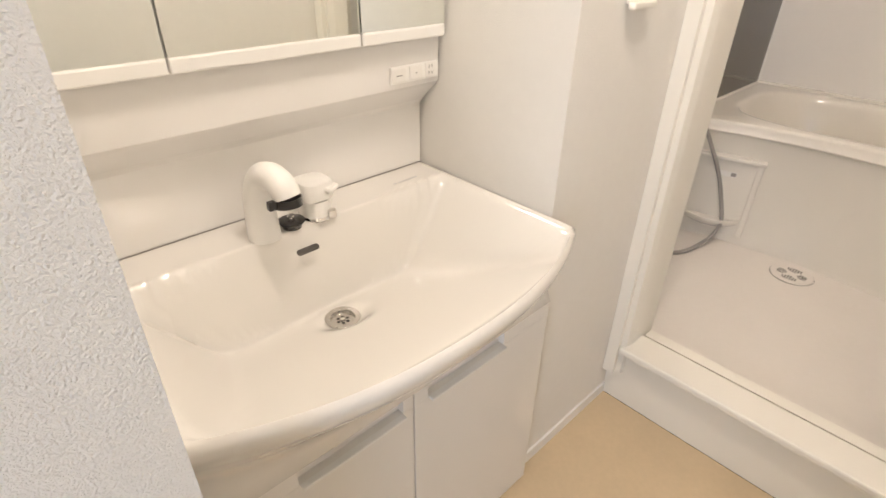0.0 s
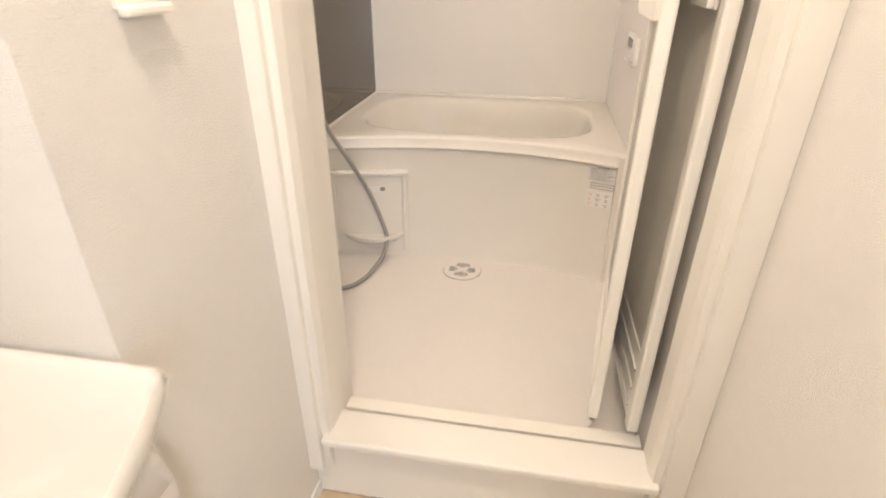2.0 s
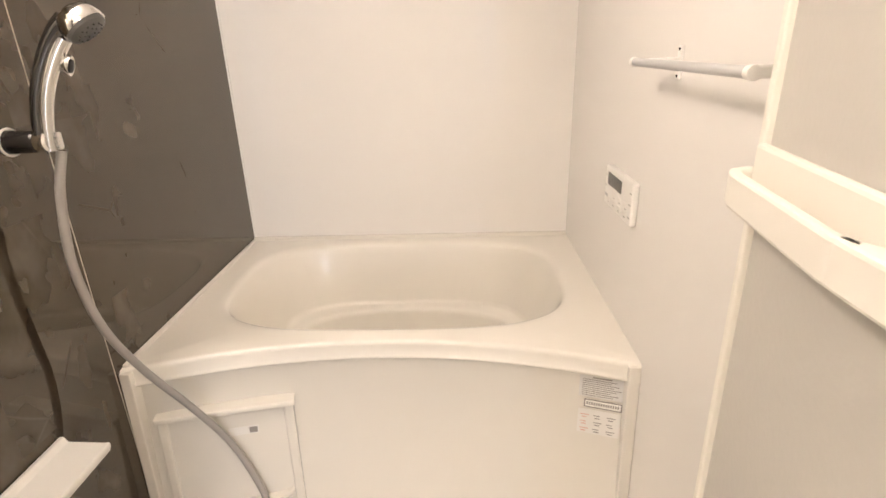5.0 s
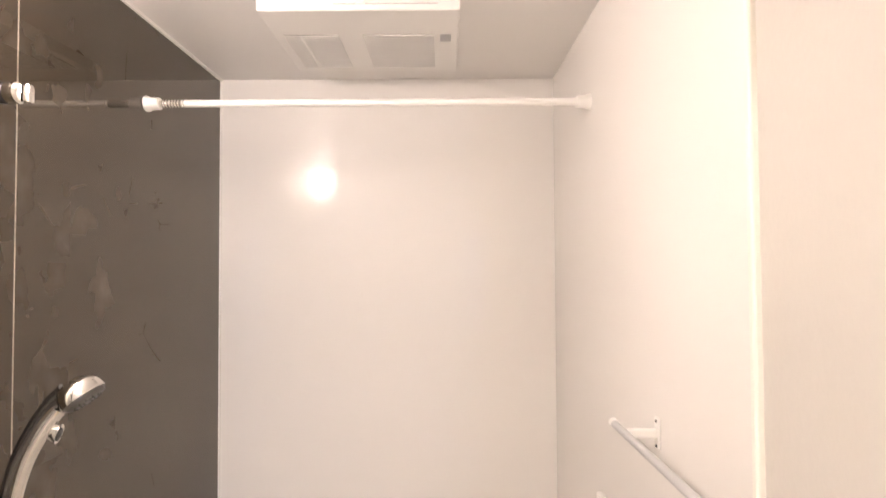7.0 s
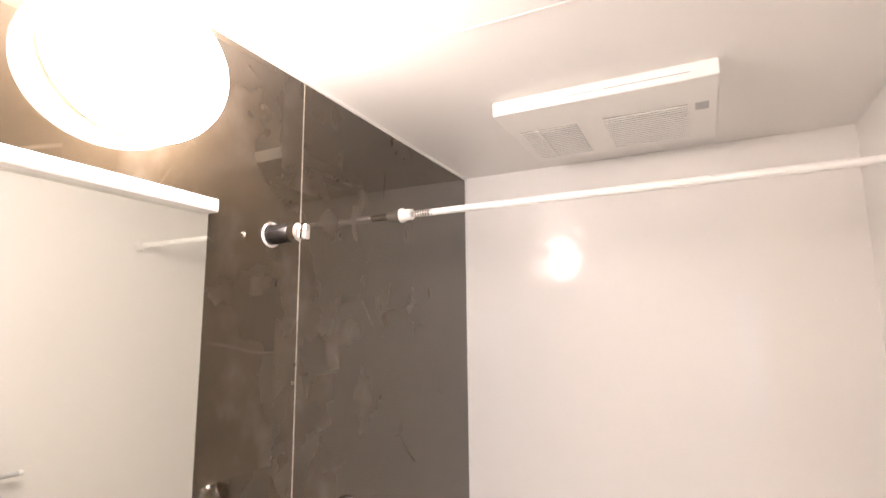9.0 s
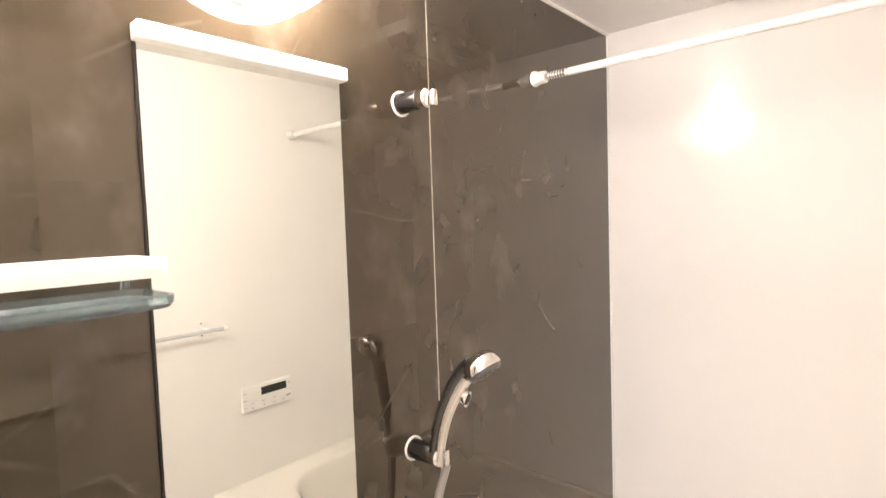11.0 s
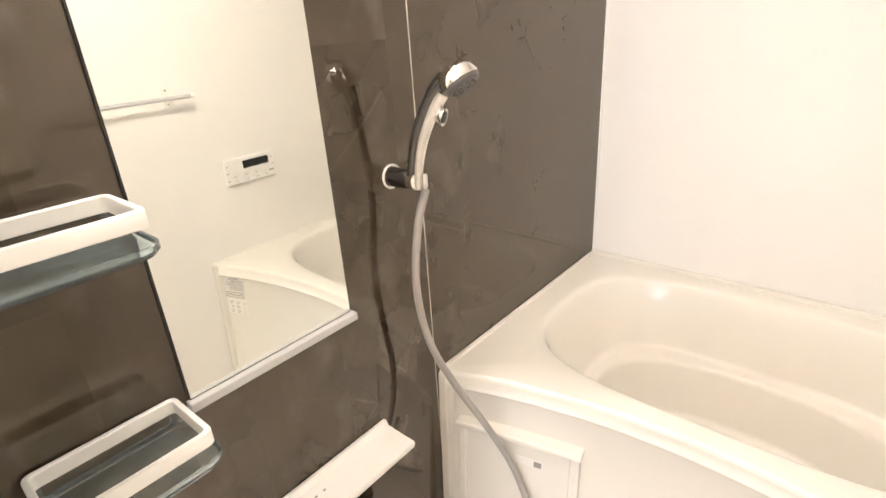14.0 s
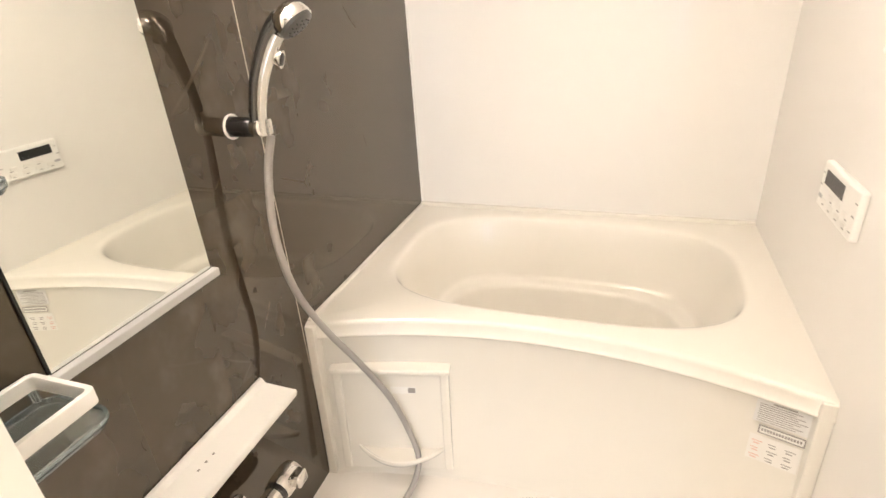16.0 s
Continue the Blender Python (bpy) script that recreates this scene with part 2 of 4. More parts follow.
def prism(outline, a, b, axis="x", bevel=0.0, bm=None):
    """An outline of (u, v) drawn out along an axis from a to b: x takes (y, z), y takes (x, z), z takes (x, y)."""
    own = bmesh.new()
    place = {"x": lambda u, v, w: (w, u, v), "y": lambda u, v, w: (u, w, v), "z": lambda u, v, w: (u, v, w)}[axis]
    lo = [own.verts.new(place(u, v, a)) for u, v in outline]
    hi = [own.verts.new(place(u, v, b)) for u, v in outline]
    own.faces.new(lo)
    own.faces.new(hi[::-1])
    n = len(outline)
    for i in range(n):
        own.faces.new((lo[i], hi[i], hi[(i + 1) % n], lo[(i + 1) % n]))
    bmesh.ops.recalc_face_normals(own, faces=own.faces)
    if bevel:
        bmesh.ops.bevel(own, geom=own.edges[:], offset=bevel, segments=2, profile=0.5, affect="EDGES")
    return join(bm, own)


def loft(rings, closed=True, cap_first=False, cap_last=False, bm=None):
    """Skins a list of rings with the same number of points."""
    own = bmesh.new()
    made = [[own.verts.new(p) for p in ring] for ring in rings]
    n = len(rings[0])
    for a, b in zip(made, made[1:]):
        for i in range(n if closed else n - 1):
            own.faces.new((a[i], a[(i + 1) % n], b[(i + 1) % n], b[i]))
    if cap_first:
        own.faces.new(made[0][::-1])
    if cap_last:
        own.faces.new(made[-1])
    return join(bm, own)


def spline(points, steps=10):
    """A smooth line through the points (Catmull-Rom)."""
    p = [Vector(q) for q in points]
    p = [2 * p[0] - p[1], *p, 2 * p[-1] - p[-2]]
    out = []
    for i in range(1, len(p) - 2):
        for s in range(steps):
            t = s / steps
            out.append(0.5 * (2 * p[i] + (p[i + 1] - p[i - 1]) * t + (2 * p[i - 1] - 5 * p[i] + 4 * p[i + 1] - p[i + 2]) * t * t + (3 * p[i] - p[i - 1] - 3 * p[i + 1] + p[i + 2]) * t ** 3))
    return out + [p[-2]]


def tube(line, radius, sides=14, bm=None, squash=1.0):
    """A tube along a line; radius is a number or a list for each point."""
    line = [Vector(p) for p in line]
    rad = [radius] * len(line) if isinstance(radius, (int, float)) else radius
    rings, normal = [], None
    for i, p in enumerate(line):
        d = (line[min(i + 1, len(line) - 1)] - line[max(i - 1, 0)]).normalized()
        if normal is None:
            normal = d.orthogonal().normalized()
        normal = (normal - d * normal.dot(d)).normalized()
        side = d.cross(normal)
        rings.append([p + rad[i] * (math.cos(a) * normal + squash * math.sin(a) * side) for a in [2 * math.pi * k / sides for k in range(sides)]])
    return loft(rings, cap_first=True, cap_last=True, bm=bm)


def lathe(profile, centre, axis="z", sides=32, bm=None, squash=(1, 1)):
    """Turns a profile of (radius, height) round an axis through the centre."""
    rings = []
    for r, h in profile:
        ring = []
        for k in range(sides):
            a = 2 * math.pi * k / sides
            u, v = r * math.cos(a) * squash[0], r * math.sin(a) * squash[1]
            q = {"z": (u, v, h), "x": (h, u, v), "y": (u, h, v)}[axis]
            ring.append(Vector(centre) + Vector(q))
        rings.append(ring)
    return loft(rings, cap_first=True, cap_last=True, bm=bm)


def round_rect(x0, x1, y0, y1, r, n=6):
    out = []
    for cx, cy, a0 in ((x1 - r, y1 - r, 0), (x0 + r, y1 - r, 90), (x0 + r, y0 + r, 180), (x1 - r, y0 + r, 270)):
        for k in range(n + 1):
            a = radians(a0 + 90 * k / n)
            out.append((cx + r * math.cos(a), cy + r * math.sin(a)))
    return out


def wall(name, *dims, mat):
    return tagged(part(name, box(*dims), mat, smooth=False), kind="structure")


# ---- plan ----
TOP = 2.142              # bathroom ceiling
LOW = -0.122             # washroom floor
WASH_TOP = 2.28
SHAFT_X, SHAFT_Y = -0.773, 0.22
STEP_X = -0.335
OPEN_L, OPEN_R = 0.163, -0.58
IN_X = -0.13             # bathroom side of the door wall
RIM = 0.516
NOTICE_X = 0.7388
HOSE_LINE = [(0.622, 0.520, 1.04), (0.603, 0.532, 0.96), (0.587, 0.535, 0.83), (0.602, 0.525, 0.69), (0.642, 0.493, 0.56), (0.688, 0.440, 0.43), (0.722, 0.385, 0.30), (0.728, 0.342, 0.18), (0.712, 0.315, 0.10),
             (0.67, 0.320, 0.045), (0.60, 0.340, 0.018), (0.52, 0.36, 0.0095), (0.45, 0.40, 0.010), (0.395, 0.47, 0.025), (0.365, 0.53, 0.08), (0.36, 0.545, 0.205)]

# ---- bathroom shell ----
tagged(part("wall_marble", box(IN_X - 0.1, 0.692, 0.6, 0.64, -0.05, TOP), MARBLE, smooth=False), "dark brown-grey marble-print bathroom wall panel, glossy", kind="structure")
tagged(part("wall_marble", box(0.696, 1.6, 0.6, 0.64, -0.05, TOP), MARBLE, smooth=False), "dark brown-grey marble-print bathroom wall panel, glossy", kind="structure")
wall("panel_joint", 0.692, 0.696, 0.6005, 0.63, -0.05, TOP, mat=JOINT)
wall("wall_bath_back", 1.6, 1.64, -0.64, 0.64, -0.05, TOP, mat=BATH_PANEL)
wall("wall_bath_side", IN_X - 0.1, 1.6, -0.64, -0.6, -0.05, TOP, mat=BATH_PANEL)
wall("wall_bath_front", IN_X - 0.09, IN_X, OPEN_L + 0.03, 0.6, -0.05, TOP, mat=BATH_PANEL)
wall("wall_bath_over_door", IN_X - 0.09, IN_X, -0.6, OPEN_L + 0.012, 1.96, TOP, mat=BATH_PANEL)
wall("ceiling_bath", IN_X - 0.1, 1.64, -0.64, 0.64, TOP, TOP + 0.04, mat=BATH_CEILING)
wall("floor_bath", -0.262, 1.6, -0.6, 0.6, -0.06, 0.0, mat=TUB_FLOOR)
wall("corner_trim", 1.594, 1.6, 0.594, 0.6, 0.5, TOP, mat=WHITE)
wall("ceiling_trim", IN_X, 1.594, 0.593, 0.6, TOP - 0.007, TOP, mat=WHITE)
# ceiling hatch: a raised rounded line
hatch = thing("ceiling_hatch", "white square inspection hatch set in the bathroom ceiling", "hatch")
out, inn = round_rect(0.2, 0.667, -0.25, 0.25, 0.05), round_rect(0.205, 0.662, -0.245, 0.245, 0.046)
part("hatch_rim", loft([[(x, y, TOP - 0.0005) for x, y in out], [(x, y, TOP - 0.004) for x, y in out], [(x, y, TOP - 0.004) for x, y in inn], [(x, y, TOP - 0.0005) for x, y in inn]]), WHITE, hatch)
part("hatch_panel", prism(round_rect(0.2045, 0.6625, -0.2455, 0.2455, 0.046), TOP - 0.003, TOP - 0.0004, "z"), BATH_CEILING, hatch)

# ---- washroom shell ----
wall("floor_washroom", -3.6, STEP_X, -1.9, 0.66, LOW - 0.06, LOW, mat=VINYL)
wall("wall_shaft", SHAFT_X, -0.25, SHAFT_Y, 0.66, LOW, WASH_TOP, mat=WALLPAPER)
wall("wall_washroom_back", -1.559, SHAFT_X, 0.634, 0.7, LOW, WASH_TOP, mat=WALLPAPER)
wall("wall_partition", -3.6, -1.559, 0.005, 0.7, LOW, WASH_TOP, mat=WALLPAPER)
wall("wall_washroom_side", -1.7, IN_X - 0.1, -0.75, -0.652, LOW, WASH_TOP, mat=WALLPAPER)
wall("wall_hall_side", -3.6, -3.5, -1.9, 0.005, LOW, WASH_TOP, mat=WALLPAPER)
wall("wall_hall_end", -3.5, -1.6, -1.9, -1.8, LOW, WASH_TOP, mat=WALLPAPER)
wall("wall_hall_return", -1.7, -1.6, -1.8, -0.75, LOW, WASH_TOP, mat=WALLPAPER)
wall("ceiling_washroom", -3.6, -0.23, -1.9, 0.7, WASH_TOP, WASH_TOP + 0.05, mat=WALLPAPER)
wall("wall_over_door", STEP_X, -0.23, -0.652, SHAFT_Y, 2.0, WASH_TOP, mat=WALLPAPER)
wall("baseboard", SHAFT_X - 0.004, STEP_X, SHAFT_Y - 0.006, SHAFT_Y, LOW, LOW + 0.04, mat=WHITE)
wall("baseboard", -1.6, STEP_X, -0.652, -0.646, LOW, LOW + 0.04, mat=WHITE)

# step and bathroom door frame
tagged(part("door_step", box(STEP_X, -0.262, -0.652, SHAFT_Y, LOW, 0.09, 0.003), FRAME), kind="structure")
tagged(part("door_sill", box(-0.37, -0.26, OPEN_R - 0.02, OPEN_L + 0.02, 0.085, 0.108, 0.006), FRAME), kind="structure")
tagged(part("sill_groove", box(-0.245, -0.205, OPEN_R, OPEN_L, 0.0, 0.098, 0.002), FRAME), kind="structure")


def jamb(y_in, y_out, name):
    s = 1 if y_out > y_in else -1
    outline = [(-0.37, y_out), (-0.37, y_in + s * 0.022), (-0.352, y_in + s * 0.022), (-0.352, y_in + s * 0.006), (-0.325, y_in), (-0.262, y_in), (-0.262, y_in + s * 0.020),
               (-0.128, y_in + s * 0.026), (-0.128, y_out), (-0.30, y_out)]
    tagged(part(name, prism(outline, 0.0, 2.0, "z"), FRAME, smooth=False), kind="structure")


jamb(OPEN_L, SHAFT_Y - 0.001, "door_jamb")
jamb(OPEN_R, -0.651, "door_jamb")
tagged(part("door_head", box(-0.37, -0.128, OPEN_R, OPEN_L, 1.93, 2.0, 0.004), FRAME), kind="structure")

# ---- bathtub ----
tub = thing("bathtub", "cream resin bathtub with a bowed front, set between the bathroom walls", "bathtub")
CX, CY, FRONT = 1.21, 0.0, 0.70


def bow(y, top):
    k = min(abs(y) / 0.6, 1) ** 2
    return (0.825 - 0.12 * k) * top + (0.782 - 0.095 * k) * (1 - top)


ANGLES = sorted({2 * math.pi * k / 128 for k in range(128)} | {math.atan2(sy * 0.6, x) % (2 * math.pi) for x in (0.39, -0.51) for sy in (1, -1)})


def inner(a, b, z, n=3.4, dx=0.0, dy=0.0):
    ring = []
    for t in ANGLES:
        c, s = math.cos(t), math.sin(t)
        r = (abs(c / a) ** n + abs(s / b) ** n) ** (-1 / n)
        ring.append((CX + dx + r * c, CY + dy + r * s, z))
    return ring


def outer(z, inset=0.0, top=1.0):
    ring = []
    for t in ANGLES:
        c, s = math.cos(t), math.sin(t)
        r = min(0.39 / c if c > 1e-6 else 9, 0.51 / -c if c < -1e-6 else 9, 0.6 / abs(s) if abs(s) > 1e-6 else 9)
        x, y = CX + r * c, CY + r * s
        if x < FRONT + 1e-4:
            x = bow(y, top) + inset
        elif x < 1.2:
            f = (1.2 - x) / (1.2 - FRONT)
            x = x + f * (bow(0.6, top) + inset - FRONT)
        ring.append((min(x, 1.5995), max(min(y, 0.5995), -0.5995), z))
    return ring


A, B = 0.318, 0.505
rings = [inner(0.02, 0.03, 0.09), inner(0.175, 0.30, 0.09, 2.6), inner(0.198, 0.33, 0.096, 2.6), inner(0.208, 0.345, 0.115, 2.6), inner(0.221, 0.371, 0.268, 2.6), inner(0.224, 0.375, 0.280, 2.6), inner(0.230, 0.383, 0.287, 2.6), inner(0.240, 0.396, 0.290, 2.8), inner(0.256, 0.414, 0.292, 3.1), inner(0.262, 0.421, 0.296, 3.2), inner(0.266, 0.427, 0.308, 3.2), inner(0.288, 0.462, 0.40), inner(A - 0.014, B - 0.016, 0.48),
         inner(A - 0.006, B - 0.007, 0.500), inner(A - 0.002, B - 0.003, 0.508), inner(A + 0.004, B + 0.003, 0.5125, 3.5), inner(A + 0.013, B + 0.011, RIM - 0.001, 3.8), inner(A + 0.020, B + 0.017, RIM, 4),
         outer(RIM, 0.012), outer(RIM - 0.002, 0.005), outer(RIM - 0.007, 0.001), outer(RIM - 0.014, 0.0), outer(RIM - 0.037, 0.0), outer(RIM - 0.041, -0.004), outer(RIM - 0.046, -0.0055), outer(RIM - 0.050, -0.002),
         outer(RIM - 0.053, 0.011), outer(RIM - 0.060, 0.0145), outer(0.02, 0.0, 0.0), outer(0.0, -0.012, 0.0)]
tub_shell = part("tub_shell", loft(rings, cap_first=True), TUB, tub)
tub_shell.data.set_sharp_from_angle(angle=radians(60))
# raised lips against the walls
lip = box(1.578, 1.599, -0.599, 0.599, RIM - 0.01, RIM + 0.012, 0.005)
part("wall_lip", lip, TUB, tub)
part("wall_lip", box(0.72, 1.577, 0.587, 0.5996, RIM - 0.01, RIM + 0.007, 0.003), TUB, tub)

# service panel with its soap ledge in the front of the tub
PM = pose(0.752, 0.395, 0, 0, 0, 13) @ Matrix(((1, 0, 0.09, -0.0324), (0, 1, 0, 0), (0, 0, 1, 0), (0, 0, 0, 1)))
part("panel_top_ledge", turned(box(-0.014, 0.03, -0.168, 0.165, 0.360, 0.375, 0.004), PM), TUB, tub)
part("panel_edge", turned(box(-0.004, 0.03, -0.162, -0.138, 0.03, 0.360, 0.005), PM), TUB, tub)
part("panel_edge", turned(box(-0.004, 0.03, 0.138, 0.162, 0.03, 0.360, 0.005), PM), TUB, tub)
for y0, y1, d in ((0.574, 0.5996, 0.005), (-0.5996, -0.572, 0.001)):
    part("wall_flange", prism([(bow(0.6, 0) - d - 0.004, 0.0), (bow(0.6, 1) - d, RIM - 0.006), (bow(0.6, 1) + 0.05, RIM - 0.006), (bow(0.6, 1) + 0.05, 0.0)], y0, y1, "y", 0.003), TUB, tub)
part("service_panel", turned(box(0.004, 0.03, -0.138, 0.138, 0.03, 0.360), PM), TUB, tub, smooth=False)

# bathroom floor drain
drain = thing("floor_drain", "round cream slotted drain cover in the bathroom floor", "drain")
DX, DY = 0.672, -0.014
part("drain_gap", lathe([(0.0, 0.0005), (0.0805, 0.0005), (0.0805, 0.0012), (0.0, 0.0012)], (DX, DY, 0)), HOLLOW, drain)
part("drain_ring", lathe([(0.0, 0.0012), (0.0785, 0.0012), (0.0785, 0.003), (0.076, 0.0045), (0.062, 0.003), (0.060, 0.0022), (0.0, 0.0022)], (DX, DY, 0)), TUB_FLOOR, drain)

# ---- bathroom mirror ----
mirror = thing("bath_mirror", "tall frameless wall mirror with a white top rail", "mirror")
part("mirror_glass", box(0.117, 0.450, 0.5945, 0.5998, 0.818, 1.79), MIRROR, mirror, smooth=False)
part("edge_strip", box(0.1142, 0.1168, 0.5955, 0.5998, 0.82, 1.785), BLACKISH, mirror, "dark edge strip", smooth=False)
part("top_rail", box(0.112, 0.455, 0.574, 0.5998, 1.786, 1.81, 0.003), WHITE, mirror, "white top rail")
part("rail_gap", box(0.115, 0.452, 0.5938, 0.5996, 0.8176, 0.8186), BLACKISH, mirror, "dark gap under the glass", smooth=False)
part("bottom_tray", box(0.110, 0.457, 0.580, 0.5998, 0.801, 0.8174, 0.002), ALU, mirror, "silver-grey bottom rail")

# ---- wall globe lamp ----
globe = thing("wall_lamp", "glowing white glass globe lamp on the dark wall above the mirror", "lamp")
part("globe", lathe([(0.01, -0.115), *[(0.132 * math.sin(radians(a)), -0.115 * math.cos(radians(a))) for a in range(12, 96, 6)], (0.125, 0.012)], (0.290, 0.574, 1.985), "y", 40, squash=(1.05, 0.90)), glow, globe)
part("base", lathe([(0.0, 0.0), (0.12, 0.0), (0.12, 0.02), (0.0, 0.02)], (0.290, 0.5797, 1.985), "y", 40, squash=(1.05, 0.90)), WHITE, globe)

# ---- bathroom fittings ----
fan = thing("ceiling_fan_heater", "white ceiling ventilation heater with two slatted grilles", "ventilator")
part("housing", box(1.0, 1.415, -0.245, 0.262, 2.104, TOP, 0.004), WHITE, fan)
part("remote_clip", box(0.994, 1.0, -0.01, 0.015, 2.118, 2.132, 0.002), WHITE, fan)
part("cover_slit", box(0.9985, 1.0, -0.19, 0.07, 2.1195, 2.121), GREY, fan)
part("sticker", box(1.14, 1.185, -0.225, -0.195, 2.1032, 2.104), GREY, fan)
# dark sheets put the shade between the slats into colour
for y0, y1, name in ((0.085, 0.235, "grille_backing"), (-0.178, 0.018, "grille_backing")):
    part(name, box(1.14, 1.38, y0, y1, 2.1028, 2.104), SHADE_GREY, fan, smooth=False)
for y0, y1 in ((0.085, 0.235), (-0.178, 0.018)):
    for k in range(17):
        x = 1.142 + k * 0.0143
        part("slat", box(x, x + 0.0075, y0, y1, 2.1012, 2.1035), WHITE, fan, smooth=False)
part("grille_bar", box(1.14, 1.38, 0.185, 0.190, 2.099, 2.1036), WHITE, fan)

rod = thing("drying_rod", "white tension clothes-drying rod spanning the bathroom above the tub", "rod")
part("rod_tube", tube([(1.122, 0.50, 1.91), (1.122, -0.58, 1.91)], 0.0098, 18), WHITE, rod)
part("spring_sleeve", lathe([(0.0, 0.49), (0.0105, 0.495), *[(0.0105 if k % 2 else 0.0085, 0.50 + k * 0.004) for k in range(14)], (0.008, 0.562)], (1.122, 0, 1.91), "y"), STEEL, rod, "ribbed steel sleeve")
for s in (1, -1):
    part("end_cap", lathe([(0.0, 0.5985 * s), (0.021, 0.5985 * s), (0.021, 0.592 * s), (0.017, 0.585 * s), (0.016, 0.562 * s), (0.0, 0.562 * s)], (1.122, 0, 1.91), "y"), WHITE, rod)


def wall_holder(z, x=0.607):
    ob = thing("shower_holder", "black and chrome shower bracket with a white ring on dark marble", "shower bracket", "shower brackets")
    part("wall_ring", lathe([(0.0222, 0.5996), (0.0254, 0.5996), (0.0259, 0.5975), (0.0254, 0.5955), (0.0222, 0.5955), (0.0222, 0.5996)], (x, 0, z), "y"), WHITE, ob, "white plastic ring")
    part("barrel", lathe([(0.0, 0.5998), (0.0208, 0.5998), (0.0200, 0.57), (0.0185, 0.548), (0.017, 0.545), (0.0, 0.545)], (x, 0, z), "y"), DARK, ob, "glossy black barrel")
    bm = lathe([(0.0, 0.5455), (0.017, 0.5455), (0.0185, 0.542), (0.0185, 0.526), (0.015, 0.522), (0.0, 0.522)], (x, 0, z), "y", 24)
    part("clip", bm, CHROME, ob, "chrome clip")
    part("clip_jaw", box(x - 0.002, x + 0.014, 0.508, 0.522, z - 0.017, z + 0.017, 0.006), CHROME, ob, "chrome jaw")
    return ob


wall_holder(1.06)
wall_holder(1.772)

shower = thing("handheld_shower", "chrome and black shower handset with a push button", "shower head")
hl = spline([(0.604, 0.530, 1.045), (0.606, 0.526, 1.09), (0.611, 0.513, 1.145), (0.620, 0.492, 1.195), (0.630, 0.468, 1.234), (0.637, 0.448, 1.252)], 6)
n = len(hl)
part("handle_back", tube([p + Vector((-0.004, 0.008, 0.003)) for p in hl], [0.0085 + 0.0105 * (k / n) ** 2 for k in range(n)], 18), BAR_METAL, shower, "glossy black back shell")
part("handle_front", tube([p + Vector((0.003, -0.003, -0.001)) for p in hl[: n - 7]], [0.0102 + 0.0058 * (k / n) for k in range(n - 7)], 18), CHROME, shower, "chrome handle")
HM = look((0.641, 0.438, 1.252), (0.645, 0.310, 1.09)) @ Matrix.Scale(1.12, 4)
part("spray_rim", turned(lathe([(0.0, 0.023), (0.016, 0.022), (0.027, 0.016), (0.0325, 0.005), (0.034, -0.006), (0.0335, -0.010), (0.0, -0.010)], (0, 0, 0), "z", 32), HM), CHROME, shower, "chrome head rim")
part("spray_face", turned(lathe([(0.0, -0.0098), (0.031, -0.0098), (0.030, -0.0145), (0.024, -0.0175), (0.0, -0.0185)], (0, 0, 0), "z", 32), HM), DARK_GREY, shower, "dark grey nozzle plate")
for ring, count in ((0.010, 6), (0.020, 12)):
    for k in range(count):
        a = 2 * math.pi * k / count
        part("nozzle", turned(lathe([(0.0, -0.0172), (0.0013, -0.0172), (0.0011, -0.0196), (0.0, -0.0198)], (ring * math.cos(a), ring * math.sin(a), 0), "z", 8), HM), BLACKISH, shower)
BM = look((0.630, 0.472, 1.185), (0.655, 0.252, 1.115)) @ Matrix.Scale(0.98, 4)
part("button_collar", turned(lathe([(0.0, 0.010), (0.0118, 0.010), (0.0125, 0.002), (0.0145, -0.0045), (0.0140, -0.006), (0.0105, -0.005), (0.0, -0.004)], (0, 0, 0), "z", 24, squash=(0.8, 1.25)), BM), CHROME, shower, "flared chrome collar")
part("button", turned(lathe([(0.0, -0.0035), (0.0100, -0.0035), (0.0096, -0.0072), (0.0, -0.0085)], (0, 0, 0), "z", 24, squash=(0.8, 1.25)), BM), DARK, shower, "dark grey button")

hose = part("shower_hose", tube(spline(HOSE_LINE, 14), 0.0085, 14), HOSE)
tagged(hose, "grey vinyl shower hose hanging from the handset to the tap", "hose")

tap = thing("bath_tap", "chrome wall-mounted shower mixer tap under the white counter", "tap")
part("body", tube([(0.16, 0.535, 0.262), (0.40, 0.535, 0.262)], 0.0235, 24), CHROME, tap)
part("knob", lathe([(0.0, 0.402), (0.029, 0.402), (0.0315, 0.412), (0.0315, 0.458), (0.027, 0.470), (0.0, 0.470)], (0, 0.535, 0.262), "x", 12), CHROME, tap, "faceted chrome knob")
part("knob_lever", box(0.422, 0.458, 0.486, 0.512, 0.258, 0.292, 0.005), CHROME, tap, "chrome lever")
part("knob_band", lathe([(0.0275, 0.392), (0.0275, 0.402), (0.02, 0.402), (0.02, 0.392)], (0, 0.535, 0.262), "x", 24), DARK, tap, "black ring")
for x in (0.19, 0.335):
    part("wall_leg", tube([(x, 0.598, 0.262), (x, 0.54, 0.262)], 0.014, 18), CHROME, tap)
    part("wall_flange", lathe([(0.0, 0.5995), (0.031, 0.5995), (0.029, 0.592), (0.016, 0.588), (0.0, 0.588)], (x, 0, 0.262), "y"), CHROME, tap)
part("spout", tube(spline([(0.25, 0.535, 0.245), (0.25, 0.52, 0.215), (0.25, 0.45, 0.20)], 6), 0.011, 14), CHROME, tap)
part("hose_nut", lathe([(0.0, 0.20), (0.013, 0.20), (0.013, 0.245), (0.0, 0.245)], (0.36, 0.545, 0), "z", 6), CHROME, tap)

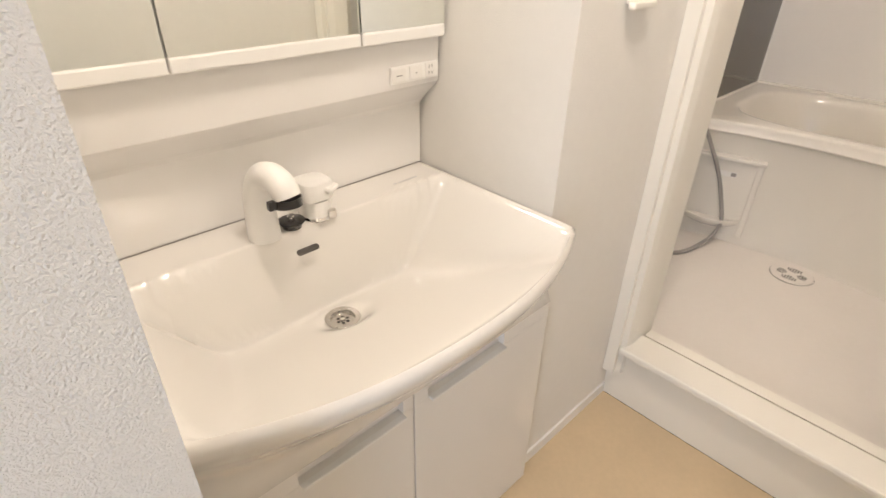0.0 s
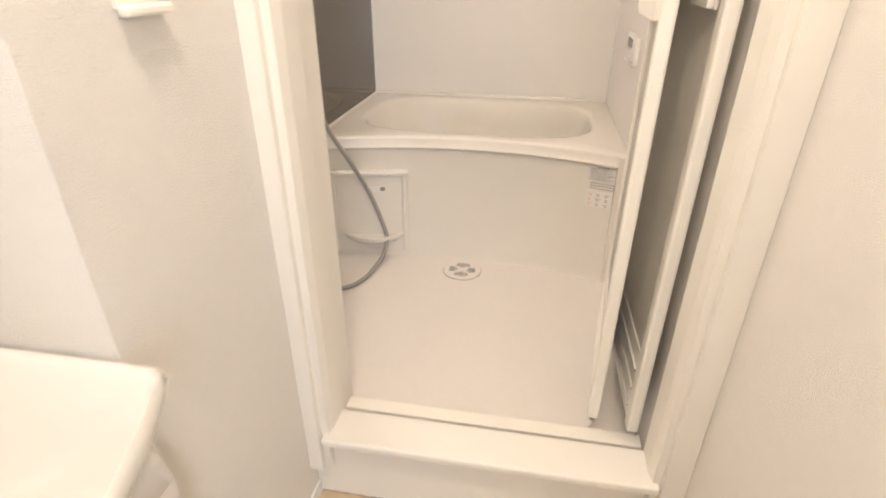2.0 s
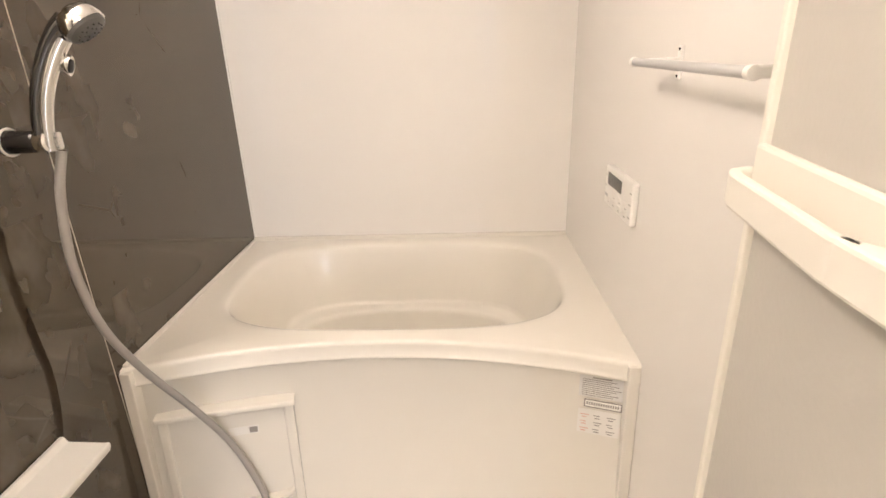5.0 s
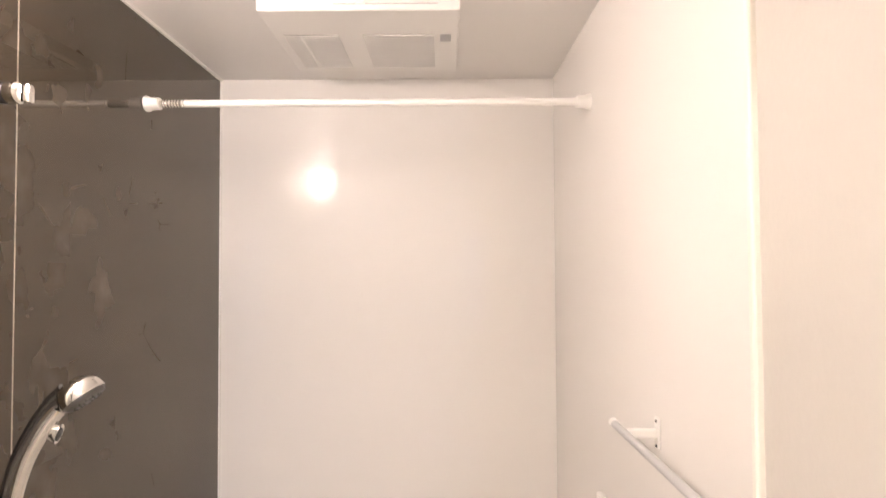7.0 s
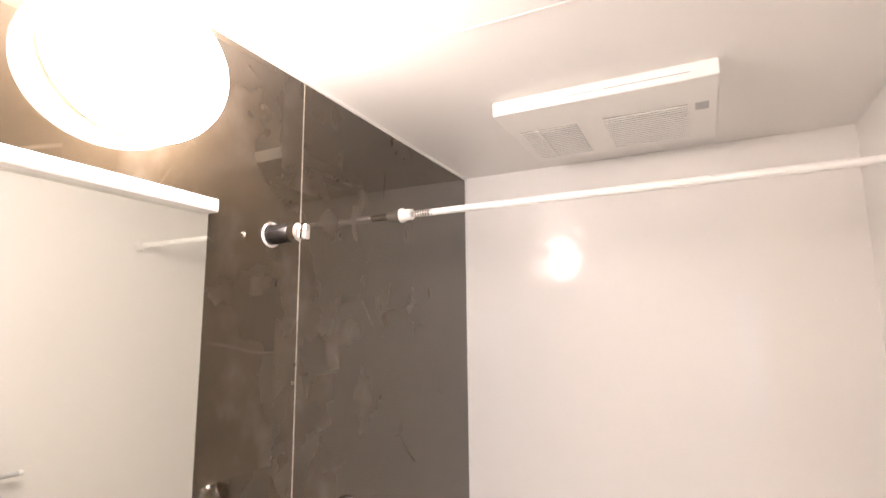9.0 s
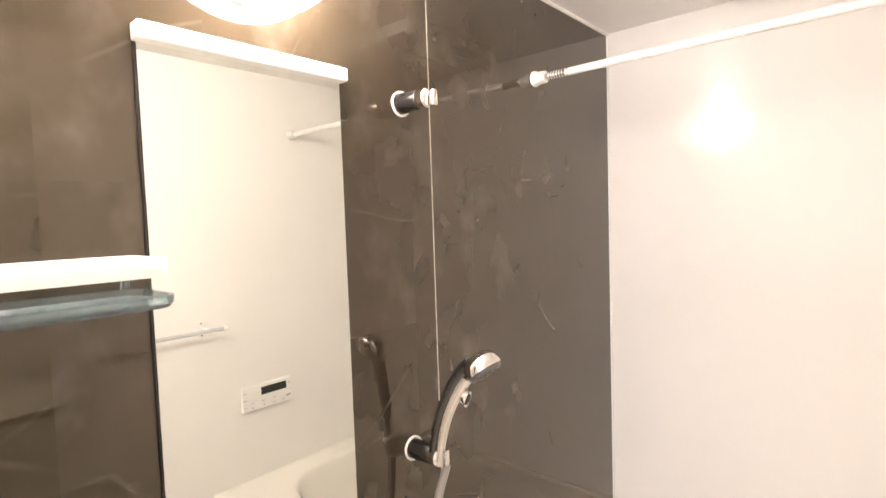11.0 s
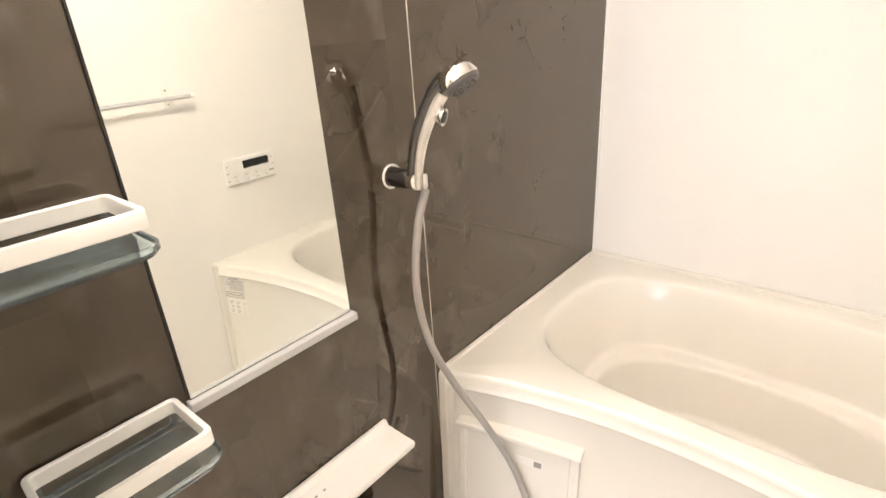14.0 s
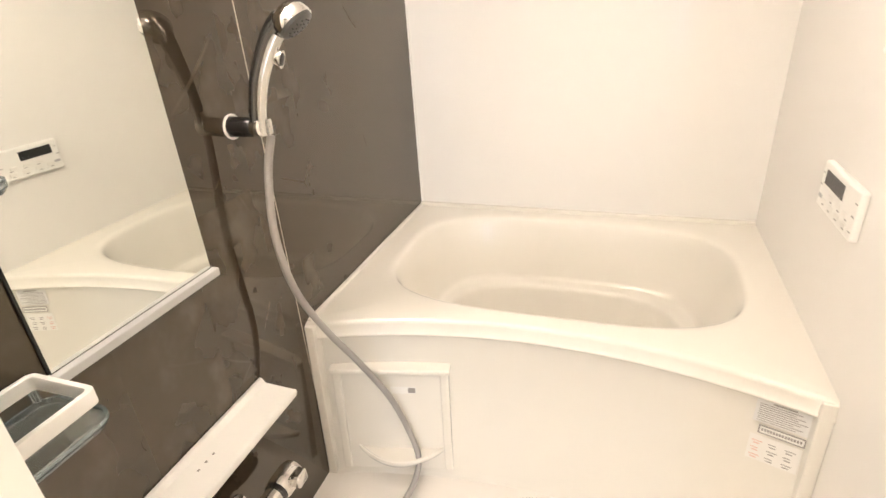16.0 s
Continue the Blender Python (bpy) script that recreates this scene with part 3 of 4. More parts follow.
counter = thing("bath_counter", "long narrow white resin shelf fixed to the marble wall", "shelf")
outline = [(0.5985, 0.470), (0.5985, 0.502), (0.590, 0.502), (0.583, 0.490), (0.512, 0.487), (0.502, 0.488), (0.500, 0.482), (0.504, 0.468), (0.53, 0.462)]
part("counter_top", prism(outline, -0.10, 0.503, "x", 0.0015), WHITE, counter)
for k in range(3):
    part("mark", box(0.248 + k * 0.021, 0.2535 + k * 0.021, 0.554, 0.5585, 0.4886, 0.4893), PRINT, counter, smooth=False)


def rail_shelf(z, first=None):
    """A white rail loop over a clear aqua tray."""
    ob = thing("bottle_shelf", "white rail shelf with a clear aqua tray on the marble wall", "shelf", "bottle shelves")
    x0, x1, y0, y1 = -0.108, 0.096, 0.472, 0.597
    def ring_(rx0, rx1, ry0, ry1, r, zz):
        return [(x, y, zz) for x, y in round_rect(rx0, rx1, ry0, ry1, r)]
    w = 0.009
    rings = [ring_(x0, x1, y0, y1, 0.013, z), ring_(x0, x1, y0, y1, 0.013, z + 0.0205), ring_(x0 + 0.001, x1 - 0.001, y0 + 0.001, y1 - 0.001, 0.012, z + 0.022),
             ring_(x0 + w - 0.002, x1 - w + 0.001, y0 + w - 0.001, y1 - w + 0.002, 0.008, z + 0.022), ring_(x0 + w, x1 - w, y0 + w, y1 - w, 0.007, z + 0.0205), ring_(x0 + w, x1 - w, y0 + w, y1 - w, 0.007, z), ring_(x0, x1, y0, y1, 0.013, z)]
    part("rail", loft(rings), WHITE, ob, "white rail loop")
    e = 0.008
    zt = z - 0.030
    rings = [ring_(x0 + 0.02, x1 - 0.02, y0 + 0.02, y1 - 0.02, 0.01, zt - 0.006), ring_(x0 - e + 0.004, x1 + e - 0.004, y0 - e + 0.004, y1 - 0.001, 0.028, zt - 0.006), ring_(x0 - e, x1 + e, y0 - e, y1, 0.03, zt), ring_(x0 - e, x1 + e, y0 - e, y1, 0.03, zt + 0.008),
             ring_(x0 - e + 0.004, x1 + e - 0.004, y0 - e + 0.004, y1 - 0.002, 0.026, zt + 0.008), ring_(x0 - e + 0.006, x1 + e - 0.006, y0 - e + 0.006, y1 - 0.004, 0.024, zt), ring_(x0 + 0.02, x1 - 0.02, y0 + 0.02, y1 - 0.02, 0.01, zt - 0.002)]
    part("tray", loft(rings, cap_first=True, cap_last=True), AQUA, ob, "clear aqua plastic tray")
    for x in (x0 + 0.012, x1 - 0.012):
        part("bracket", box(x - 0.004, x + 0.004, 0.585, 0.598, zt + 0.009, z, 0.001), AQUA, ob)
    return ob


base_shelf = rail_shelf(1.147)
copy_thing(base_shelf, pose(0, 0, -0.330))
copy_thing(base_shelf, pose(0, 0, 0.335))

remote = thing("bath_remote", "white bath heater control panel with a dark display", "control panel")
part("case", box(0.838, 1.058, -0.5998, -0.583, 0.797, 0.899, 0.005), WHITE, remote)
part("display", box(0.918, 1.032, -0.5832, -0.5822, 0.853, 0.884, 0.0), LCD, remote, "dark display window", smooth=False)
for k in range(4):
    part("button", box(0.868 + k * 0.044, 0.892 + k * 0.044, -0.5832, -0.5815, 0.812, 0.823, 0.0008), LABEL_WHITE, remote)
for k in range(3):
    part("button", box(0.875 + k * 0.045, 0.899 + k * 0.045, -0.5832, -0.5815, 0.832, 0.842, 0.0008), LABEL_WHITE, remote)
for k, (x, z, w) in enumerate([(0.842, 0.872, 0.012), (0.842, 0.845, 0.014), (0.842, 0.815, 0.012), (1.042, 0.872, 0.01), (1.044, 0.845, 0.01), (0.872, 0.8275, 0.012), (0.92, 0.8275, 0.012), (0.966, 0.8275, 0.012), (0.875, 0.808, 0.012), (0.921, 0.808, 0.012), (0.967, 0.808, 0.012), (1.01, 0.808, 0.012)]):
    part("marking", box(x, x + w, -0.5832, -0.5826, z, z + 0.0022), PRINT, remote, smooth=False)
part("marking", box(1.028, 1.05, -0.5832, -0.5824, 0.818, 0.826, 0.0), GREY, remote, smooth=False)

bar = thing("towel_bar", "thin white towel bar on the glossy white wall", "towel bar")
part("rail_tube", tube([(0.33, -0.536, 1.158), (0.763, -0.536, 1.158)], 0.0075, 16), ALU, bar, "satin silver rail")
for x in (0.33, 0.759):
    part("rail_end", lathe([(0.0, x - 0.004), (0.009, x - 0.004), (0.009, x + 0.008), (0.0, x + 0.008)], (0, -0.536, 1.158), "x", 20), WHITE, bar)
for x in (0.352, 0.70):
    part("bracket", box(x - 0.010, x + 0.010, -0.5998, -0.595, 1.128, 1.186, 0.002), WHITE, bar)
    part("bracket_arm", box(x - 0.006, x + 0.006, -0.5955, -0.541, 1.150, 1.166, 0.003), WHITE, bar)
    for z in (1.134, 1.180):
        part("screw", lathe([(0.0, -0.5952), (0.003, -0.5952), (0.0025, -0.5935), (0.0, -0.5932)], (x, 0, z), "y", 10), DARK, bar)

# notices on the tub front
notice = thing("notice_label", "silver and white notice stickers on the tub front", "label")


def decal(name, x0, x1, z0, z1, d, mat, parent, label=""):
    """A thin sheet that lies on the tub's front near its dry end, x across and z up about the sheet's middle."""
    q = box(x0, x1, z0, z1, d - 0.0004, d)
    return part(name, turned(q, DM), mat, parent, label, smooth=False)


tangent = Vector((-0.33, -1.0, 0)).normalized()
out_of = tangent.cross(Vector((0.09, 0, 1))).normalized()
upward = out_of.cross(tangent)
if out_of.x > 0:
    out_of, upward = -out_of, -upward
upward = upward if upward.z > 0 else -upward
DM = Matrix.Translation((NOTICE_X, -0.525, 0.378)) @ Matrix([(tangent.x, upward.x, out_of.x, 0), (tangent.y, upward.y, out_of.y, 0), (tangent.z, upward.z, out_of.z, 0), (0, 0, 0, 1)])
decal("foil", -0.052, 0.052, 0.022, 0.082, 0.0006, LABEL, notice, "silver foil notice")
decal("strip", -0.038, 0.050, -0.006, 0.016, 0.0008, PRINT, notice, "dark framed strip")
decal("strip_window", -0.035, 0.047, -0.003, 0.013, 0.0012, LABEL_WHITE, notice)
decal("sheet", -0.050, 0.048, -0.078, -0.012, 0.0006, LABEL_WHITE, notice, "white paper notice")
for k in range(10):
    decal("print_line", -0.022 if k == 0 else -0.045, 0.022 if k == 0 else 0.045 - (k * 7 % 5) * 0.006, 0.073 - k * 0.0052, (0.0765 if k == 0 else 0.0748) - k * 0.0052, 0.001, PRINT, notice)
for k in range(14):
    decal("print_line", -0.032 + k * 0.0055, -0.0285 + k * 0.0055, 0.002, 0.009, 0.0016, PRINT, notice)
for r in range(3):
    for k in range(3):
        x, z = -0.044 + k * 0.031, -0.028 - r * 0.019
        decal("print_line", x, x + 0.02 - (r + k) % 2 * 0.006, z, z + 0.002, 0.001, PRINT_RED if k == 0 else PRINT, notice)
        decal("print_line", x + 0.003, x + 0.015, z - 0.007, z - 0.0045, 0.001, PRINT if k else PRINT_RED, notice)

# drain slots: four fans of bars, dark in place of the shade inside
for k in range(6):
    for s in (-1, 1):
        y = DY + (k - 2.5) * 0.0095
        reach = math.sqrt(0.0029 - (y - DY) ** 2)
        near = 0.014 + abs(y - DY) * 0.6
        if reach > near + 0.006:
            part("slot", box(DX + s * near if s > 0 else DX - reach, DX + reach if s > 0 else DX - near, y - 0.0024, y + 0.0024, 0.0036, 0.0041), HOLLOW, drain, smooth=False)
for k in range(4):
    for s in (-1, 1):
        x = DX + (k - 1.5) * 0.0095
        near, reach = 0.016 + abs(x - DX) * 0.8, math.sqrt(0.0029 - (x - DX) ** 2)
        part("slot", box(x - 0.0024, x + 0.0024, DY + s * near if s > 0 else DY - reach, DY + reach if s > 0 else DY - near, 0.0036, 0.0041), HOLLOW, drain, smooth=False)
part("cover", lathe([(0.0, 0.0025), (0.058, 0.0025), (0.058, 0.0035), (0.0, 0.0036)], (DX, DY, 0)), TUB_FLOOR, drain)

# soap ledge and maker's plate on the service panel
def soap_ring(z, k, lift=0.0):
    """Outline of the soap ledge, shrunk towards the panel by k."""
    line = [(0.040 - (0.100 * math.sin(math.pi * i / 24) ** 0.75) * k, -0.014 + (-0.152 + 0.304 * i / 24) * (0.25 + 0.75 * k)) for i in range(25)]
    return [(x, y, z) for x, y in line] + [(0.045, line[-1][1], z), (0.045, line[0][1], z)]


ledge = loft([soap_ring(0.062, 0.35), soap_ring(0.070, 0.70), soap_ring(0.084, 0.90), soap_ring(0.099, 0.99), soap_ring(0.105, 1.0), soap_ring(0.109, 0.985), soap_ring(0.1095, 0.94), soap_ring(0.1025, 0.88), soap_ring(0.101, 0.5)], cap_first=True, cap_last=True)
part("soap_ledge", turned(ledge, PM), TUB, tub, "rounded cream soap ledge")
part("nameplate", turned(box(0.0030, 0.0042, -0.070, 0.002, 0.289, 0.311), PM), LABEL_WHITE, tub, "small white plate", smooth=False)
part("plate_mark", turned(box(0.0024, 0.0034, -0.068, -0.048, 0.292, 0.308), PM), PRINT, tub, "dark mark on the plate", smooth=False)

# ---- folding bathroom door ----
door = thing("folding_door", "cream bi-fold bathroom door folded open into the bathroom", "door")


def leaf(x0, y0, x1, y1, vent_sides):
    d = Vector((x1 - x0, y1 - y0, 0))
    L = d.length
    m = Matrix.Translation((x0, y0, 0)) @ Matrix.Rotation(math.atan2(d.y, d.x), 4, "Z")
    z0, z1, t = 0.118, 1.925, 0.011
    part("pane", turned(box(0.036, L - 0.012, -0.003, 0.003, z0 + 0.20, z1 - 0.03), m), PANE, door, "matt cream pane", smooth=False)
    part("stile", turned(box(0, 0.036, -t - 0.003, t + 0.003, z0, z1, 0.006), m), FRAME, door)
    part("stile", turned(box(L - 0.013, L, -t, t, z0, z1, 0.003), m), FRAME, door)
    part("top_rail", turned(box(0.036, L - 0.013, -t, t, z1 - 0.035, z1, 0.003), m), FRAME, door)
    part("vent_board", turned(box(0.036, L - 0.013, -0.007, 0.007, z0, z0 + 0.20, 0.002), m), FRAME, door)
    for s in vent_sides:
        for k in range(3):
            z = z0 + 0.03 + k * 0.055
            # dark strip on the solid board stands for the shade in the slot
            part("vent_slot", turned(box(0.06, L - 0.04, s * 0.0070, s * 0.0082, z, z + 0.008), m), BLACKISH, door, smooth=False)
            part("vent_hood", turned(box(0.055, L - 0.035, min(s * 0.007, s * 0.013), max(s * 0.007, s * 0.013), z + 0.008, z + 0.018, 0.002), m), FRAME, door)
    return m, L


mA, LA = leaf(-0.194, -0.465, 0.252, -0.524, (1, -1))
mB, LB = leaf(-0.222, -0.557, 0.250, -0.549, (1,))
# long shelf-like handle of the free leaf
part("handle_plate", turned(box(0.012, LA - 0.010, 0.004, 0.016, 1.031, 1.094, 0.004), mA), FRAME, door, "cream handle backing plate")
hx = [(0.20, 0.035), (0.225, 0.043), (LA - 0.03, 0.043), (LA - 0.008, 0.038), (LA + 0.002, 0.02), (LA + 0.002, -0.012), (LA - 0.008, -0.012), (LA - 0.010, 0.018), (LA - 0.016, 0.028), (LA - 0.03, 0.031), (0.24, 0.031), (0.21, 0.026)]
part("handle_rail", turned(prism(hx, 1.029, 1.067, "z", 0.004), mA), FRAME, door, "cream looped towel handle")
part("handle_grip", turned(prism([(0.035, 0.006), (0.035, 0.021), (0.06, 0.026), (0.205, 0.041), (0.226, 0.042), (0.226, 0.030), (0.185, 0.006)], 1.029, 1.067, "z", 0.004), mA), FRAME, door, "thicker cream grip")
part("inner_handle", turned(box(0.06, 0.17, 0.006, 0.014, 1.05, 1.098, 0.003), mB), FRAME, door)
part("inner_handle", turned(box(0.06, 0.17, 0.014, 0.026, 1.052, 1.066, 0.003), mB), FRAME, door)
for m in (mA, mB):
    part("pivot", turned(lathe([(0.0, 0.104), (0.008, 0.104), (0.008, 0.12), (0.0, 0.12)], (0.018, 0, 0), "z", 12), m), STEEL, door, "small steel pivot pin")

# ---- washroom vanity ----
VX0, VX1 = -1.5575, -0.777
cab = thing("vanity_cabinet", "cream laminate two-door vanity cabinet on beige vinyl", "cabinet")
part("carcass", box(VX0 + 0.003, VX1 - 0.003, 0.212, 0.630, LOW + 0.0005, 0.4825, 0.001), CABINET, cab)
for x0, x1, h0, h1 in ((VX0 + 0.003, -1.1765, -1.406, -1.200), (-1.1735, VX1 - 0.003, -1.140, -0.931)):
    door_ = bmesh.new()
    z0, z1, ym, y0 = LOW + 0.004, 0.4825, 0.2115, 0.192
    box(x0, x1, y0, ym, z0, 0.448, 0.0015, bm=door_)
    box(x0, h0, y0, ym, 0.448, z1, 0.001, bm=door_)
    box(h1, x1, y0, ym, 0.448, z1, 0.001, bm=door_)
    d = part("door", door_, CABINET, cab)
    part("handle", box(h0 + 0.001, h1 - 0.001, 0.180, 0.1925, 0.444, 0.450, 0.001), WHITE, d, "white strip handle")
    part("handle_recess", box(h0, h1, 0.206, 0.211, 0.4485, z1), CABINET, d)

basin = thing("vanity_basin", "glossy white one-piece vanity basin with a bowed front", "sink")
BX, BY = -1.167, 0.372


def front_curve(x):
    u = (x + 1.157) / 0.38
    return 0.070 + 0.088 * abs(u) ** 2.3


VA = sorted({2 * math.pi * k / 216 for k in range(216)} | {math.atan2(y, sx * 0.39) % (2 * math.pi) for y in (0.260, -0.214) for sx in (1, -1)})


def rim_ring(z, inset=0.0, side=0.0, flat=0.0):
    out = []
    for t in VA:
        c, s = math.cos(t), math.sin(t)
        r = min(0.39 / abs(c) if abs(c) > 1e-6 else 9, 0.260 / s if s > 1e-6 else 9, 0.214 / -s if s < -1e-6 else 9)
        x, y = BX + r * c, BY + r * s
        if s < 0:
            k = (BY - y) / 0.214
            edge = (front_curve(x) + inset) * (1 - flat) + 0.1885 * flat
            y = BY + (edge - BY) * k
        x = BX + max(-0.39 + side, min(0.39 - side, x - BX))
        out.append((x, y, z))
    return out


def soft_max(values, soft):
    top = max(values)
    return top + soft * math.log(sum(math.exp((v - top) / soft) for v in values))


def bowl_depth(x, y):
    """Height of the bowl's inside: a long front slope, a steep back and two slanting ends, softly joined."""
    s = max(0.0, (0.475 - y) / 0.40)
    front = 0.499 + 0.182 * s ** 1.22
    z = soft_max((front, 0.470 + 1.25 * (x + 0.958), 0.470 + 1.25 * (-1.362 - x)), 0.017)
    z = soft_max((z, 0.512 + (y - 0.490) * 6.0), 0.009)
    near = math.hypot(x - DRX, y - DRY)
    w = math.exp(-(near / 0.052) ** 4)
    z = z * (1 - w) + 0.5045 * w - 0.010 * math.exp(-(near / 0.030) ** 6)
    return -soft_max((-z, -0.682), 0.006)


DRX, DRY = -1.163, 0.424
edge = rim_ring(0.682, 0.016, 0.004)
rings = []
for f in sorted([0.02 + 0.10 * k / 9 for k in range(9)] + [0.125 + 0.875 * k / 50 for k in range(51)] + [0.255 + 0.21 * (k + 0.5) / 28 for k in range(28)]):
    rings.append([(DRX + (x - DRX) * f, DRY + (y - DRY) * f, bowl_depth(DRX + (x - DRX) * f, DRY + (y - DRY) * f)) for x, y, z in edge])
rings += [rim_ring(0.6805, 0.008, 0.001), rim_ring(0.676, 0.002, 0.0), rim_ring(0.664, -0.001, 0.0), rim_ring(0.645, 0.004, 0.001), rim_ring(0.618, 0.018, 0.002, 0.05), rim_ring(0.585, 0.040, 0.003, 0.2), rim_ring(0.55, 0.068, 0.004, 0.5), rim_ring(0.515, 0.095, 0.005, 0.8), rim_ring(0.486, 0.11, 0.006, 1.0), rim_ring(0.4835, 0.13, 0.02, 0.97), rim_ring(0.4835, 0.16, 0.05, 0.5)]
b_ = part("bowl", loft(rings, cap_first=True), CERAMIC, basin)
b_.data.set_sharp_from_angle(angle=radians(70))
part("drain_flange", lathe([(0.024, 0.5015), (0.0345, 0.506), (0.036, 0.5085), (0.034, 0.5095), (0.0255, 0.5075), (0.0235, 0.500), (0.0225, 0.488), (0.0, 0.488)], (DRX, DRY, 0)), STEEL, basin, "steel drain flange")
part("drain_basket", lathe([(0.0, 0.4990), (0.0165, 0.4990), (0.0165, 0.5012), (0.013, 0.5008), (0.006, 0.5008), (0.0045, 0.5045), (0.0, 0.505)], (DRX, DRY, 0)), CHROME, basin, "chrome drain basket")
part("drain_throat", lathe([(0.0, 0.4972), (0.0232, 0.4972), (0.0232, 0.4984), (0.0, 0.4984)], (DRX, DRY, 0)), HOLLOW, basin, "dark drain throat")
for k in range(6):
    a = 2 * math.pi * k / 6
    part("drain_hole", lathe([(0.0, 0.5008), (0.0036, 0.5008), (0.0036, 0.5015), (0.0, 0.5015)], (DRX + 0.0105 * math.cos(a), DRY + 0.0105 * math.sin(a), 0), "z", 10), HOLLOW, basin)
part("overflow_slot", turned(box(-0.023, 0.023, -0.0055, 0.0055, -0.001, 0.0012, 0.004), Matrix.Translation((-1.183, 0.4925, 0.645)) @ Matrix.Rotation(radians(80), 4, "X")), HOLLOW, basin, "dark overflow slot")
for k, w in enumerate((0.010, 0.062)):
    part("basin_mark", box(-0.917 + k * 0.014, -0.917 + k * 0.014 + w * 0.9, 0.5545, 0.5585, 0.6818, 0.6826), GREY, basin, "small grey print", smooth=False)

splash = thing("splash_back", "white moulded splashback between basin and mirror cabinet", "splashback")
prof = [(0.6335, 0.683), (0.622, 0.683), (0.622, 0.829), (0.612, 0.842), (0.575, 0.878), (0.561, 0.892), (0.560, 0.992), (0.6335, 0.992)]
part("panel", prism(prof, VX0, VX1 - 0.0005, "x", 0.0015), SPLASH, splash)
part("bottom_seam", box(VX0, VX1 - 0.001, 0.6195, 0.6215, 0.6823, 0.6834), PRINT, splash, smooth=False)
sw = thing("socket_plate", "white switch and socket strip on the splashback", "switch")
part("plate", box(-0.915, -0.785, 0.5555, 0.5602, 0.903, 0.938, 0.001), WHITE, sw)
for x0 in (-0.913, -0.866):
    part("switch", box(x0, x0 + 0.036, 0.5535, 0.5558, 0.907, 0.934, 0.001), LABEL_WHITE, sw)
part("socket", box(-0.822, -0.790, 0.5535, 0.5558, 0.905, 0.936, 0.001), LABEL_WHITE, sw)
for z in (0.912, 0.925):
    for x in (-0.812, -0.804):
        part("socket_slot", box(x, x + 0.0015, 0.553, 0.5537, z, z + 0.006), HOLLOW, sw, smooth=False)
for x, w in ((-0.902, 0.016), (-0.850, 0.005)):
    part("marking", box(x, x + w, 0.553, 0.5537, 0.919, 0.921), PRINT, sw, smooth=False)

mc = thing("mirror_cabinet", "three-door mirrored bathroom cabinet with white bottom trims", "cabinet")
part("carcass", box(VX0, VX1 - 0.001, 0.552, 0.633, 0.9925, 1.78, 0.001), WHITE, mc)
for x0, x1 in ((VX0, -1.3435), (-1.3405, -0.9975), (-0.9945, -0.784)):
    part("mirror_door", box(x0, x1, 0.537, 0.5515, 1.0135, 1.776, 0.001), MIRROR, mc, "mirrored door", smooth=False)
    part("door_trim", box(x0, x1, 0.5345, 0.5515, 0.990, 1.0133, 0.003), WHITE, mc, "white bottom trim")

spout = thing("vanity_spout", "white curved pull-out basin tap with a dark tip", "tap")
sl = spline([(-1.246, 0.532, 0.680), (-1.246, 0.533, 0.73), (-1.245, 0.530, 0.775), (-1.242, 0.513, 0.806), (-1.236, 0.487, 0.814), (-1.230, 0.464, 0.802), (-1.228, 0.456, 0.784)], 8)
ns = len(sl)
part("spout_body", tube(sl, [0.0300 - 0.0055 * min(1, k / (ns * 0.5)) for k in range(ns)], 28), WHITE, spout)
tip = [Vector(sl[-1]) + Vector((0.0, -0.0006, -0.0050)) * k for k in range(4)]
part("spout_tip", tube(tip, 0.0247, 28), DARK, spout, "black tip band")
part("switch_tab", turned(box(-0.008, 0.008, -0.006, 0.006, -0.008, 0.008, 0.002), Matrix.Translation((-1.257, 0.455, 0.778))), DARK, spout)
plug = thing("basin_plug", "black rubber plug with a steel chain ring", "plug")
part("plug_body", lathe([(0.0, 0.6825), (0.018, 0.6825), (0.0215, 0.692), (0.0255, 0.695), (0.0255, 0.698), (0.021, 0.700), (0.0, 0.700)], (-1.190, 0.530, 0)), DARK, plug)
